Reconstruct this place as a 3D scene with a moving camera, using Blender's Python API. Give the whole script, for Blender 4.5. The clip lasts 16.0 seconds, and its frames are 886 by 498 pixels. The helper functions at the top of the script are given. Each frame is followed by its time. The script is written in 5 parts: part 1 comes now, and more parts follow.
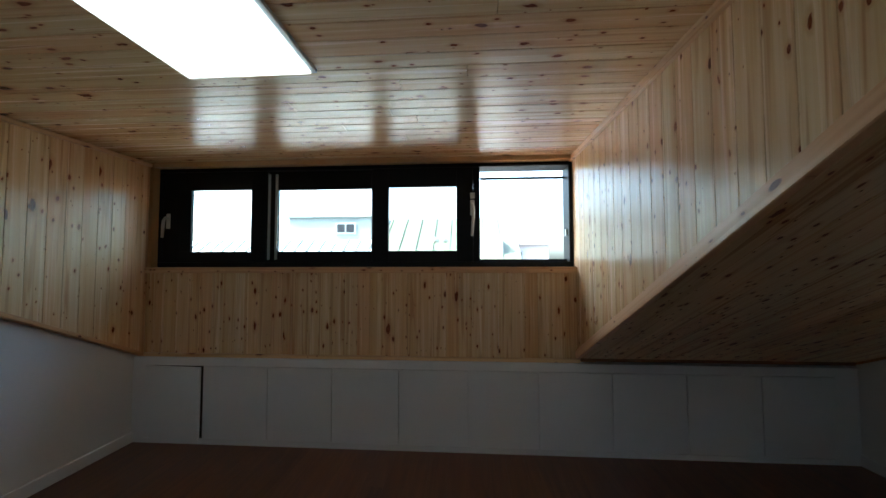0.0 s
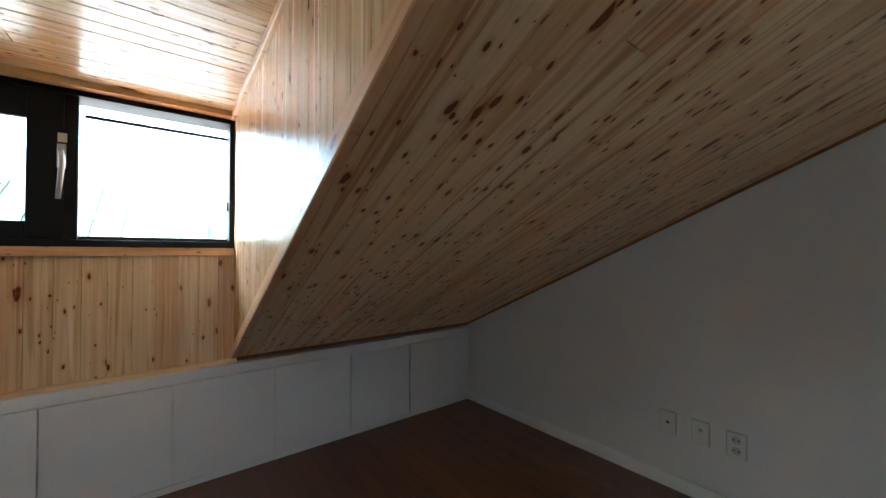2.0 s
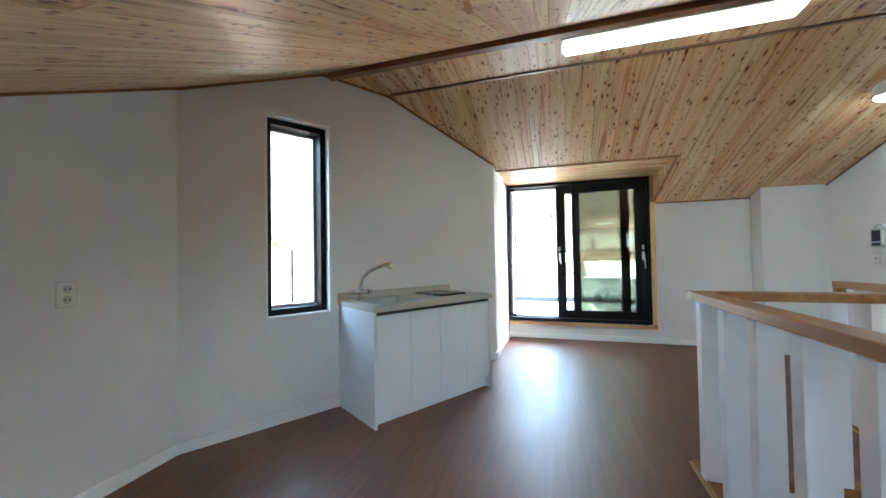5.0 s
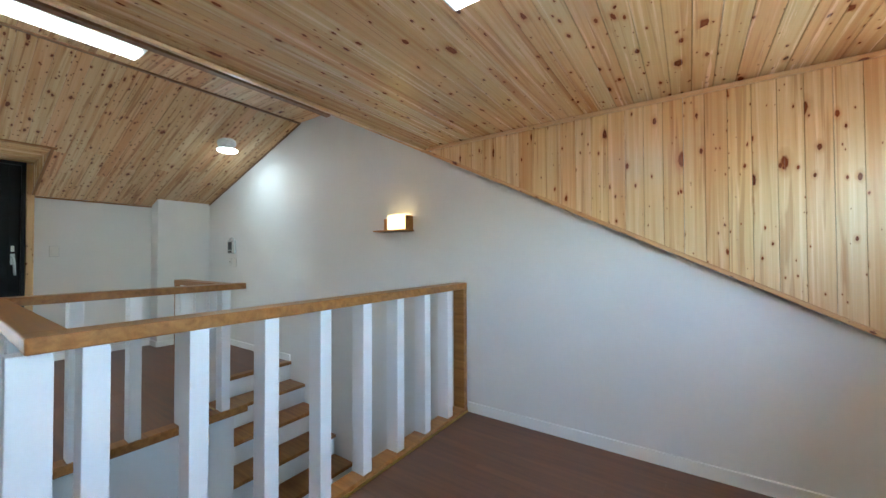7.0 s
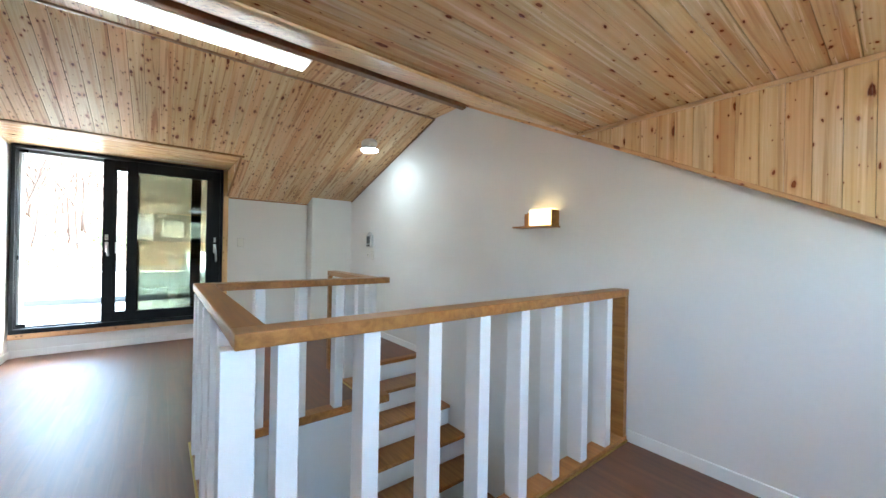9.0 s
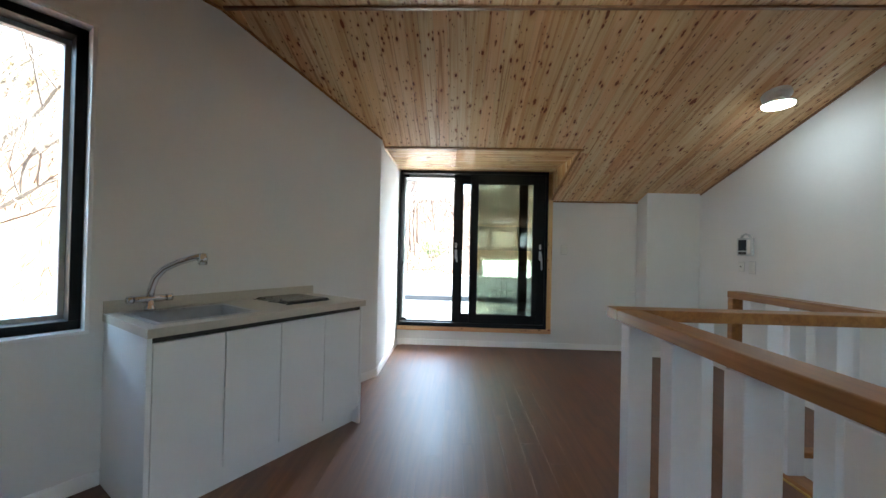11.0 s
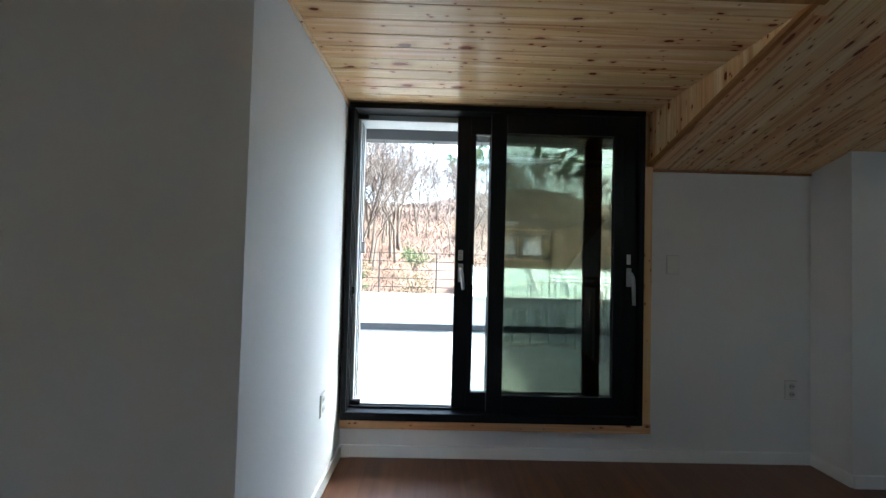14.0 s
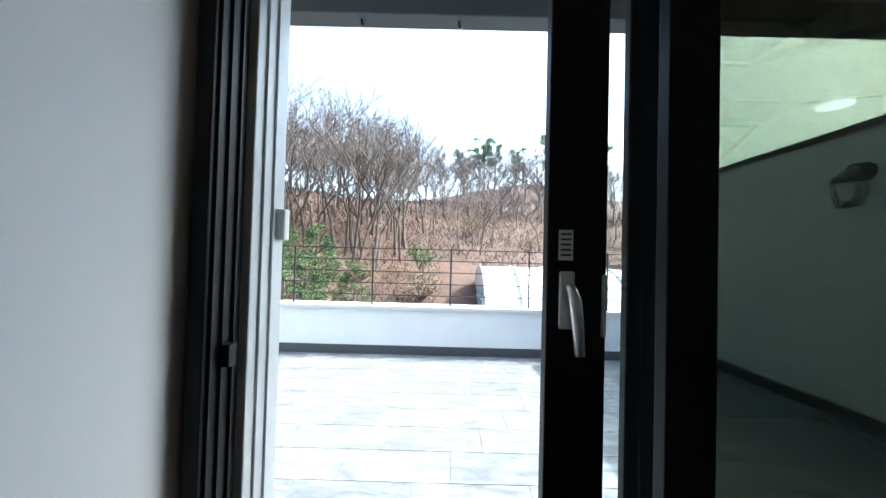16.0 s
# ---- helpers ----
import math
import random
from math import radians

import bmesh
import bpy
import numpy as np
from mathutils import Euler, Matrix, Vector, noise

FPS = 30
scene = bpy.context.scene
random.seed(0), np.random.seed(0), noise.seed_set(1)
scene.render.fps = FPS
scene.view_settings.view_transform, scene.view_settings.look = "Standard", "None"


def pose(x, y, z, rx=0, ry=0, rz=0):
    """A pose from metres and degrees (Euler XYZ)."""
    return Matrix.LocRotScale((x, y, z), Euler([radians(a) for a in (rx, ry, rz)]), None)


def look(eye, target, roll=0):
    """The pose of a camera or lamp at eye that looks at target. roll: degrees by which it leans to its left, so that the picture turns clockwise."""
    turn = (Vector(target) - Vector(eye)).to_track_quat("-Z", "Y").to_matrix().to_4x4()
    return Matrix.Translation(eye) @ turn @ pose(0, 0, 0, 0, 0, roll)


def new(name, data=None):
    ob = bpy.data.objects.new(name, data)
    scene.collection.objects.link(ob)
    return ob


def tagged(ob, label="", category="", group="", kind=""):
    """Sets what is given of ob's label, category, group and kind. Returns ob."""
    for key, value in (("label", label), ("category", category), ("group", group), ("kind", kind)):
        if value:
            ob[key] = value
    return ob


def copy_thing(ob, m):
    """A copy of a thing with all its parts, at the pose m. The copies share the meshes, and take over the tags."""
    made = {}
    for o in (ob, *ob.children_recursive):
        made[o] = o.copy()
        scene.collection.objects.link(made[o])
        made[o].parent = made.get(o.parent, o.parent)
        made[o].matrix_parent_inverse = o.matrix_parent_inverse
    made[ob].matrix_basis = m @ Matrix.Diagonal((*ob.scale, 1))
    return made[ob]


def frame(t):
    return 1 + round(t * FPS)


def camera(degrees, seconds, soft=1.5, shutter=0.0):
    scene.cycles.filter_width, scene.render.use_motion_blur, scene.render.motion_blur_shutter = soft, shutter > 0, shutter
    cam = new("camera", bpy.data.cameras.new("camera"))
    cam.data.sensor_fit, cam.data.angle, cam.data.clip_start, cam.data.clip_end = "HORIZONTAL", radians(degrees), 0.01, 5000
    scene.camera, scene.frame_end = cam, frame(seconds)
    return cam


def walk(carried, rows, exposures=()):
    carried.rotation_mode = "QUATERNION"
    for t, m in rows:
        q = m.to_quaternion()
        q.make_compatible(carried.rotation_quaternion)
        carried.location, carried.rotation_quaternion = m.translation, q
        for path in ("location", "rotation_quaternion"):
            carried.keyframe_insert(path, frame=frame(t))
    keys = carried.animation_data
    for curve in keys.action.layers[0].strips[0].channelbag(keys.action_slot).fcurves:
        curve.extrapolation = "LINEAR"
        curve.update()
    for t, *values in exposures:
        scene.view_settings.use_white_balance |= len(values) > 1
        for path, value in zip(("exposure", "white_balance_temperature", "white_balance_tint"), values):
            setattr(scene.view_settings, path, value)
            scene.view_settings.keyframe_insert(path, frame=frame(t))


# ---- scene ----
cam = camera(101.9, 16.0)
PATH = [
    (0, (0.053, 0.088, 1.321), (-0.08, 2.082, 1.41), -0.1),
    (0.5, (0.206, 0.039, 1.318), (0.496, 2.016, 1.394), -0.0),
    (1, (0.314, 0.011, 1.315), (0.96, 1.903, 1.376), -0.0),
    (1.5, (0.433, 0.093, 1.292), (1.306, 1.893, 1.33), 0.1),
    (2, (0.543, 0.264, 1.278), (1.741, 1.865, 1.303), 0.1),
    (2.5, (0.686, 0.43, 1.255), (2.234, 1.696, 1.28), 0.2),
    (3, (0.745, 0.642, 1.237), (2.575, 1.449, 1.266), 0.2),
    (3.5, (0.788, 0.785, 1.249), (2.783, 0.918, 1.261), -0.2),
    (4, (0.774, 0.811, 1.197), (2.663, 0.157, 1.236), -0.4),
    (4.5, (0.703, 0.879, 1.231), (2.12, -0.532, 1.256), -0.7),
    (5, (0.549, 0.955, 1.222), (1.147, -0.953, 1.265), -0.9),
    (5.2, (0.494, 1.0, 1.206), (0.741, -0.984, 1.253), -1.2),
    (7.5, (-0.141, 1.644, 1.226), (-1.912, 0.716, 1.253), 0.0),
    (8, (-0.214, 1.648, 1.231), (-2.014, 0.776, 1.243), -0.1),
    (8.5, (-0.148, 1.478, 1.234), (-1.753, 0.286, 1.25), 0.6),
    (9, (-0.014, 1.236, 1.245), (-1.249, -0.337, 1.246), 1.1),
    (9.5, (0.175, 0.985, 1.235), (-0.633, -0.844, 1.227), 1.3),
    (10, (0.332, 0.686, 1.251), (0.067, -1.296, 1.232), 1.0),
    (10.2, (0.395, 0.595, 1.224), (0.346, -1.404, 1.209), 1.2),
    (12.5, (0.551, -1.039, 1.255), (0.668, -3.035, 1.311), 1.4),
    (13, (0.592, -1.436, 1.279), (0.634, -3.436, 1.323), 1.4),
    (13.5, (0.633, -1.835, 1.272), (0.64, -3.834, 1.327), 1.7),
    (14, (0.645, -2.228, 1.288), (0.617, -4.227, 1.339), 1.5),
    (14.5, (0.683, -2.635, 1.283), (0.659, -4.635, 1.326), 1.6),
    (15, (0.694, -3.025, 1.274), (0.648, -5.024, 1.307), 1.6),
    (15.5, (0.714, -3.424, 1.278), (0.687, -5.423, 1.316), 1.6),
    (16, (0.75, -3.834, 1.28), (0.757, -5.834, 1.32), 1.5),
]
EXPO = [(0.0, 2.9, 5400, -7), (0.5, 2.95, 5400, -6), (1.0, 3.38, 5450, -5), (1.5, 3.66, 5450, -5), (2.0, 4.15, 5500, -5), (2.5, 5.45, 5650, -4), (3.0, 6.55, 5850, -3), (3.5, 6.85, 5850, -3), (4.0, 6.45, 5800, -3), (4.5, 5.95, 5600, -5), (5.0, 5.05, 5450, -6), (7.5, 5.0, 5500, -7), (8.5, 5.15, 5550, -7), (9.0, 5.3, 5600, -5), (9.5, 5.0, 5700, -4), (10.2, 4.4, 5850, -3), (12.5, 4.28, 5680, -5), (13.5, 3.5, 5600, -5), (14.5, 2.65, 5450, -5), (15.0, 2.35, 5450, -5), (15.5, 2.15, 5450, -4), (16.0, 1.78, 5450, -4)]
walk(cam, [(t, look(eye, target, roll)) for t, eye, target, roll in PATH], EXPO)

# ---- light ----
world = bpy.data.worlds.new("sky")
scene.world = world
world.use_nodes = True
wn = world.node_tree.nodes
sky = wn.new("ShaderNodeTexSky")
sky.sky_type = "NISHITA"
sky.sun_disc = False
sky.sun_elevation, sky.sun_rotation = radians(46), radians(255)
sky.dust_density = 6.0
wn["Background"].inputs["Strength"].default_value = 0.15
haze = wn.new("ShaderNodeHueSaturation")
haze.inputs["Saturation"].default_value = 0.85
haze.inputs["Value"].default_value = 1.7
world.node_tree.links.new(sky.outputs[0], haze.inputs["Color"])
world.node_tree.links.new(haze.outputs[0], wn["Background"].inputs["Color"])
sun = new("sun", bpy.data.lights.new("sun", "SUN"))
sun.data.energy, sun.data.angle, sun.data.color = 5.0, radians(0.6), (1.0, 0.95, 0.87)
sun.matrix_world = look((-9.3, -2.5, 10), (0, 0, 0))


# ---- materials ----
def mat(name):
    m = bpy.data.materials.new(name)
    m.use_nodes = True
    b = m.node_tree.nodes["Principled BSDF"]
    return m, m.node_tree.nodes, m.node_tree.links, b


def val(nodes, kind, **kw):
    n = nodes.new(kind)
    for k, v in kw.items():
        n.inputs[k].default_value = v
    return n


def math_node(nodes, links, op, a, b=None, clamp=False):
    n = nodes.new("ShaderNodeMath")
    n.operation, n.use_clamp = op, clamp
    for i, s in enumerate((a, b)):
        if s is None:
            continue
        if isinstance(s, (int, float)):
            n.inputs[i].default_value = s
        else:
            links.new(s, n.inputs[i])
    return n.outputs[0]


def ramp(nodes, links, fac, stops):
    r = nodes.new("ShaderNodeValToRGB")
    e = r.color_ramp.elements
    while len(e) < len(stops):
        e.new(0.5)
    for el, (p, c) in zip(e, stops):
        el.position, el.color = p, (*c, 1)
    links.new(fac, r.inputs[0])
    return r.outputs[0]


def mixc(nodes, links, fac, a, b, blend="MIX"):
    n = nodes.new("ShaderNodeMix")
    n.data_type, n.blend_type = "RGBA", blend
    for i, s in ((0, fac), (6, a), (7, b)):
        if isinstance(s, (int, float)):
            n.inputs[i].default_value = s
        elif isinstance(s, tuple):
            n.inputs[i].default_value = (*s, 1)
        else:
            links.new(s, n.inputs[i])
    return n.outputs[2]


def bump(nodes, links, b, height, strength, dist=0.002):
    n = val(nodes, "ShaderNodeBump", Strength=strength, Distance=dist)
    links.new(height, n.inputs["Height"])
    links.new(n.outputs[0], b.inputs["Normal"])


def simple(name, col, rough=0.5, metal=0.0, var=0.08, scale=14.0, bmp=0.15, spec=0.5):
    """Paint, plastic or metal with faint blotches at two scales and fine relief."""
    m, n, l, b = mat(name)
    tc = n.new("ShaderNodeTexCoord")
    a = val(n, "ShaderNodeTexNoise", Scale=scale, Detail=5.0)
    f = val(n, "ShaderNodeTexNoise", Scale=scale * 18, Detail=3.0)
    for x in (a, f):
        l.new(tc.outputs["Object"], x.inputs["Vector"])
    s = math_node(n, l, "ADD", math_node(n, l, "MULTIPLY", a.outputs[0], 0.7), math_node(n, l, "MULTIPLY", f.outputs[0], 0.3))
    lo = tuple(c * (1 - var) for c in col)
    hi = tuple(min(1, c * (1 + var)) for c in col)
    l.new(ramp(n, l, s, [(0.3, lo), (0.7, hi)]), b.inputs["Base Color"])
    l.new(math_node(n, l, "ADD", math_node(n, l, "MULTIPLY", a.outputs[0], 0.12), rough - 0.06), b.inputs["Roughness"])
    b.inputs["Metallic"].default_value = metal
    b.inputs["Specular IOR Level"].default_value = spec
    if bmp:
        bump(n, l, b, f.outputs[0], bmp, 0.001)
    return m


def pine(name, pale, honey, rough, knots=1.0, dark=1.0, streak=0.6, spec=0.5, relief=0.12):
    """Lacquered knotty pine; u runs along the board and v across it, in metres."""
    m, n, l, b = mat(name)
    uv = n.new("ShaderNodeTexCoord")
    geo, oi = n.new("ShaderNodeNewGeometry"), n.new("ShaderNodeObjectInfo")
    r = math_node(n, l, "ADD", geo.outputs["Random Per Island"], math_node(n, l, "MULTIPLY", oi.outputs["Random"], 3.7))
    off = n.new("ShaderNodeCombineXYZ")
    l.new(math_node(n, l, "MULTIPLY", r, 61.0), off.inputs[0])
    l.new(math_node(n, l, "MULTIPLY", r, 23.0), off.inputs[1])
    vec = n.new("ShaderNodeVectorMath")
    l.new(uv.outputs["UV"], vec.inputs[0])
    l.new(off.outputs[0], vec.inputs[1])
    v = vec.outputs[0]

    def mapped(sx, sy):
        mp = n.new("ShaderNodeVectorMath")
        mp.operation = "MULTIPLY"
        mp.inputs[1].default_value = (sx, sy, 1)
        l.new(v, mp.inputs[0])
        return mp.outputs[0]

    def noise_at(sx, sy, detail=3.0, twist=0.0, roughness=0.5):
        t = val(n, "ShaderNodeTexNoise", Scale=1.0, Detail=detail, Distortion=twist, Roughness=roughness)
        l.new(mapped(sx, sy), t.inputs["Vector"])
        return t

    warp = noise_at(5, 14, 2.0)
    ragged = noise_at(45, 80, 3.0)
    grain = noise_at(0.9, 34, 6.0, 0.6, 0.6)
    rings = noise_at(0.7, 95, 3.0, 0.4)
    broad = noise_at(0.42, 17, 3.0, 0.8)
    flame = noise_at(0.75, 24, 4.0, 1.2)
    col = ramp(n, l, grain.outputs[0], [(0.25, honey), (0.5, tuple((p + h) / 2 for p, h in zip(pale, honey))), (0.72, pale)])
    col = mixc(n, l, 0.32, col, ramp(n, l, rings.outputs[0], [(0.35, (0.80, 0.66, 0.52)), (0.6, (1, 1, 1))]), "MULTIPLY")
    red = ramp(n, l, broad.outputs[0], [(0.53, (0, 0, 0)), (0.62, (1, 1, 1))])
    col = mixc(n, l, math_node(n, l, "MULTIPLY", red, streak * 0.75), col, (0.55, 0.24, 0.10))
    lick = ramp(n, l, flame.outputs[0], [(0.56, (0, 0, 0)), (0.65, (1, 1, 1))])
    col = mixc(n, l, math_node(n, l, "MULTIPLY", lick, streak), col, (0.36, 0.12, 0.032))
    tint = ramp(n, l, math_node(n, l, "FRACT", math_node(n, l, "MULTIPLY", r, 7.3)),
                [(0.0, (1.0, 0.93, 0.72)), (0.3, (1.0, 0.80, 0.66)), (0.5, (1.0, 0.97, 0.85)), (0.75, (0.97, 0.90, 0.74)), (1.0, (0.86, 0.66, 0.46))])
    col = mixc(n, l, 0.9, col, tint, "MULTIPLY")

    def knot(sx, sy, rad, keep):
        vo = val(n, "ShaderNodeTexVoronoi", Scale=1.0, Randomness=1.0)
        vo.voronoi_dimensions = "2D"
        at = mapped(sx, sy)
        for tex, amount in ((warp, 0.30), (ragged, rad * 1.5)):
            add, sc = n.new("ShaderNodeVectorMath"), n.new("ShaderNodeVectorMath")
            sc.operation = "SCALE"
            sc.inputs["Scale"].default_value = amount
            l.new(tex.outputs["Color"], sc.inputs[0])
            l.new(at, add.inputs[0])
            l.new(sc.outputs[0], add.inputs[1])
            at = add.outputs[0]
        l.new(at, vo.inputs["Vector"])
        sep = n.new("ShaderNodeSeparateColor")
        l.new(vo.outputs["Color"], sep.inputs[0])
        on = math_node(n, l, "LESS_THAN", sep.outputs[0], keep)
        size = math_node(n, l, "ADD", math_node(n, l, "MULTIPLY", math_node(n, l, "POWER", sep.outputs[1], 2.0), rad * 1.5), rad * 0.4)
        d = math_node(n, l, "DIVIDE", vo.outputs["Distance"], size)
        core = math_node(n, l, "MULTIPLY", math_node(n, l, "SUBTRACT", 1.3, d, True), 2.4, True)
        halo = math_node(n, l, "MULTIPLY", math_node(n, l, "SUBTRACT", 1.0, math_node(n, l, "MULTIPLY", d, 0.34), True), 1.0)
        heart = math_node(n, l, "MULTIPLY", math_node(n, l, "SUBTRACT", 0.75, d, True), 1.3, True)
        return [math_node(n, l, "MULTIPLY", x, on) for x in (core, halo, heart)] + [sep.outputs[2]]

    for sx, sy, rad, keep in ((3.4, 8.5, 0.062, 0.42 * knots), (7.0, 15, 0.068, 0.45 * knots), (13.0, 24, 0.07, 0.30 * knots)):
        core, halo, heart, tone = knot(sx, sy, rad, keep)
        col = mixc(n, l, math_node(n, l, "MULTIPLY", halo, 0.75), col, (0.46, 0.17, 0.055))
        kc = mixc(n, l, tone, (0.13 * dark, 0.017 * dark, 0.003 * dark), (0.28 * dark, 0.06 * dark, 0.012 * dark))
        col = mixc(n, l, core, col, kc)
        col = mixc(n, l, math_node(n, l, "MULTIPLY", heart, 0.6), col, (0.30 * dark, 0.11 * dark, 0.04 * dark))
    l.new(col, b.inputs["Base Color"])
    b.inputs["Specular IOR Level"].default_value = spec
    l.new(math_node(n, l, "ADD", math_node(n, l, "MULTIPLY", grain.outputs[0], 0.14), rough - 0.07), b.inputs["Roughness"])
    bump(n, l, b, grain.outputs[0], relief, 0.001)
    return m


def plank_mat(name, dark, light, rough, var=0.5, spec=0.75):
    m, n, l, b = mat(name)
    b.inputs["Specular IOR Level"].default_value = spec
    tc, oi = n.new("ShaderNodeTexCoord"), n.new("ShaderNodeObjectInfo")
    geo = n.new("ShaderNodeNewGeometry")
    r = math_node(n, l, "ADD", oi.outputs["Random"], geo.outputs["Random Per Island"])
    off = n.new("ShaderNodeVectorMath")
    sc = n.new("ShaderNodeCombineXYZ")
    for i in range(3):
        l.new(math_node(n, l, "MULTIPLY", r, 31.0 + 9 * i), sc.inputs[i])
    l.new(tc.outputs["Object"], off.inputs[0])
    l.new(sc.outputs[0], off.inputs[1])
    mp = n.new("ShaderNodeVectorMath")
    mp.operation = "MULTIPLY"
    mp.inputs[1].default_value = (30, 1.6, 30)
    l.new(off.outputs[0], mp.inputs[0])
    g = val(n, "ShaderNodeTexNoise", Scale=1.0, Detail=6.0, Roughness=0.62, Distortion=0.5)
    l.new(mp.outputs[0], g.inputs["Vector"])
    col = ramp(n, l, g.outputs[0], [(0.3, dark), (0.7, light)])
    col = mixc(n, l, var, col, ramp(n, l, math_node(n, l, "FRACT", math_node(n, l, "MULTIPLY", r, 5.1)), [(0, (0.72, 0.7, 0.7)), (1, (1.0, 1.0, 1.0))]), "MULTIPLY")
    l.new(col, b.inputs["Base Color"])
    l.new(math_node(n, l, "ADD", math_node(n, l, "MULTIPLY", g.outputs[0], 0.16), rough - 0.08), b.inputs["Roughness"])
    bump(n, l, b, g.outputs[0], 0.15, 0.001)
    return m


def glass_mat(name, tint):
    m, n, l, b = mat(name)
    n.remove(b)
    tr = val(n, "ShaderNodeBsdfTransparent", Color=(*tint, 1))
    gl = val(n, "ShaderNodeBsdfGlossy", Color=(1, 1, 1, 1), Roughness=0.0)
    lw = val(n, "ShaderNodeLayerWeight", Blend=0.5)
    fr = n.new("ShaderNodeMath")
    fr.operation = "MULTIPLY_ADD"
    fr.inputs[1].default_value, fr.inputs[2].default_value = 0.8, 0.04
    l.new(math_node(n, l, "POWER", lw.outputs["Facing"], 4.0), fr.inputs[0])
    mx = n.new("ShaderNodeMixShader")
    l.new(fr.outputs[0], mx.inputs[0])
    l.new(tr.outputs[0], mx.inputs[1])
    l.new(gl.outputs[0], mx.inputs[2])
    l.new(mx.outputs[0], n["Material Output"].inputs["Surface"])
    return m


def glow(name, col, strength):
    m, n, l, b = mat(name)
    b.inputs["Base Color"].default_value = (0.85, 0.85, 0.85, 1)
    b.inputs["Emission Color"].default_value = (*col, 1)
    b.inputs["Emission Strength"].default_value = strength
    return m


def earth(name, cols, scale, rough=0.9, relief=0.05):
    m, n, l, b = mat(name)
    tc = n.new("ShaderNodeTexCoord")
    a = val(n, "ShaderNodeTexNoise", Scale=scale, Detail=8.0, Roughness=0.65)
    f = val(n, "ShaderNodeTexNoise", Scale=scale * 14, Detail=5.0)
    for x in (a, f):
        l.new(tc.outputs["Object"], x.inputs["Vector"])
    s = math_node(n, l, "ADD", math_node(n, l, "MULTIPLY", a.outputs[0], 0.65), math_node(n, l, "MULTIPLY", f.outputs[0], 0.35))
    k = len(cols) - 1
    l.new(ramp(n, l, s, [(0.34 + 0.32 * i / k, c) for i, c in enumerate(cols)]), b.inputs["Base Color"])
    b.inputs["Roughness"].default_value = rough
    bump(n, l, b, f.outputs[0], 0.6, relief)
    return m


def slate(name):
    """Grey slate-look tile: cloudy, with slanting veins, each tile cut from another place."""
    m, n, l, b = mat(name)
    tc, oi = n.new("ShaderNodeTexCoord"), n.new("ShaderNodeObjectInfo")
    mp = n.new("ShaderNodeMapping")
    mp.inputs["Rotation"].default_value = (0, 0, 0.6)
    mp.inputs["Scale"].default_value = (1.0, 2.6, 1.0)
    sh, add = n.new("ShaderNodeCombineXYZ"), n.new("ShaderNodeVectorMath")
    for i in range(3):
        l.new(math_node(n, l, "MULTIPLY", oi.outputs["Random"], 37.0 + 11 * i), sh.inputs[i])
    l.new(tc.outputs["Object"], add.inputs[0])
    l.new(sh.outputs[0], add.inputs[1])
    l.new(add.outputs[0], mp.inputs["Vector"])
    cloud = val(n, "ShaderNodeTexNoise", Scale=4.0, Detail=8.0, Roughness=0.65, Distortion=0.8)
    fine = val(n, "ShaderNodeTexNoise", Scale=60.0, Detail=4.0)
    for x in (cloud, fine):
        l.new(mp.outputs[0], x.inputs["Vector"])
    col = ramp(n, l, cloud.outputs[0], [(0.3, (0.085, 0.087, 0.092)), (0.5, (0.15, 0.152, 0.155)), (0.68, (0.27, 0.268, 0.265))])
    per = ramp(n, l, oi.outputs["Random"], [(0, (0.82, 0.83, 0.85)), (1, (1.0, 1.0, 1.0))])
    l.new(mixc(n, l, 1.0, col, per, "MULTIPLY"), b.inputs["Base Color"])
    b.inputs["Roughness"].default_value = 0.6
    b.inputs["Specular IOR Level"].default_value = 0.25
    bump(n, l, b, fine.outputs[0], 0.5, 0.002)
    return m


PALE, HONEY = (0.84, 0.69, 0.475), (0.72, 0.51, 0.295)
PINE = pine("pine_board", PALE, HONEY, 0.26, 0.65, 0.8, 0.4)
PINE_C = pine("pine_ceiling", PALE, HONEY, 0.38, 1.45, 0.75, 0.6, 0.3)
PINE_T = pine("pine_trim", (0.79, 0.60, 0.38), (0.67, 0.45, 0.245), 0.35, 0.8, 0.8, 0.3)
OAK = plank_mat("stained_oak", (0.22, 0.09, 0.022), (0.40, 0.185, 0.052), 0.4, 0.3, 0.35)
BEAM = plank_mat("dark_trim", (0.20, 0.09, 0.035), (0.30, 0.14, 0.06), 0.4, 0.3)
FLOORM = plank_mat("laminate", (0.115, 0.048, 0.024), (0.195, 0.085, 0.041), 0.42, 0.5, 0.6)
PAINT = simple("wallpaper", (0.76, 0.75, 0.745), 0.75, 0, 0.025, 2.0, 0.35)
WHITE = simple("white_laminate", (0.78, 0.785, 0.80), 0.35, 0, 0.02, 3.0, 0.05)
BASEW = simple("white_trim", (0.84, 0.84, 0.84), 0.4, 0, 0.03, 6.0, 0.05)
BALW = simple("white_post_paint", (0.78, 0.78, 0.80), 0.4, 0, 0.03, 6.0, 0.1)
BLACK = simple("black_aluminium", (0.005, 0.0055, 0.007), 0.5, 0, 0.2, 8.0, 0.05, 0.2)
GREYF = simple("grey_pvc", (0.52, 0.54, 0.55), 0.4, 0, 0.05, 6.0, 0.05)
# near-black for print, holes and fittings, and for painted shade behind cabinet doors
DARK = simple("dark_fittings_and_shade", (0.02, 0.018, 0.017), 0.6)
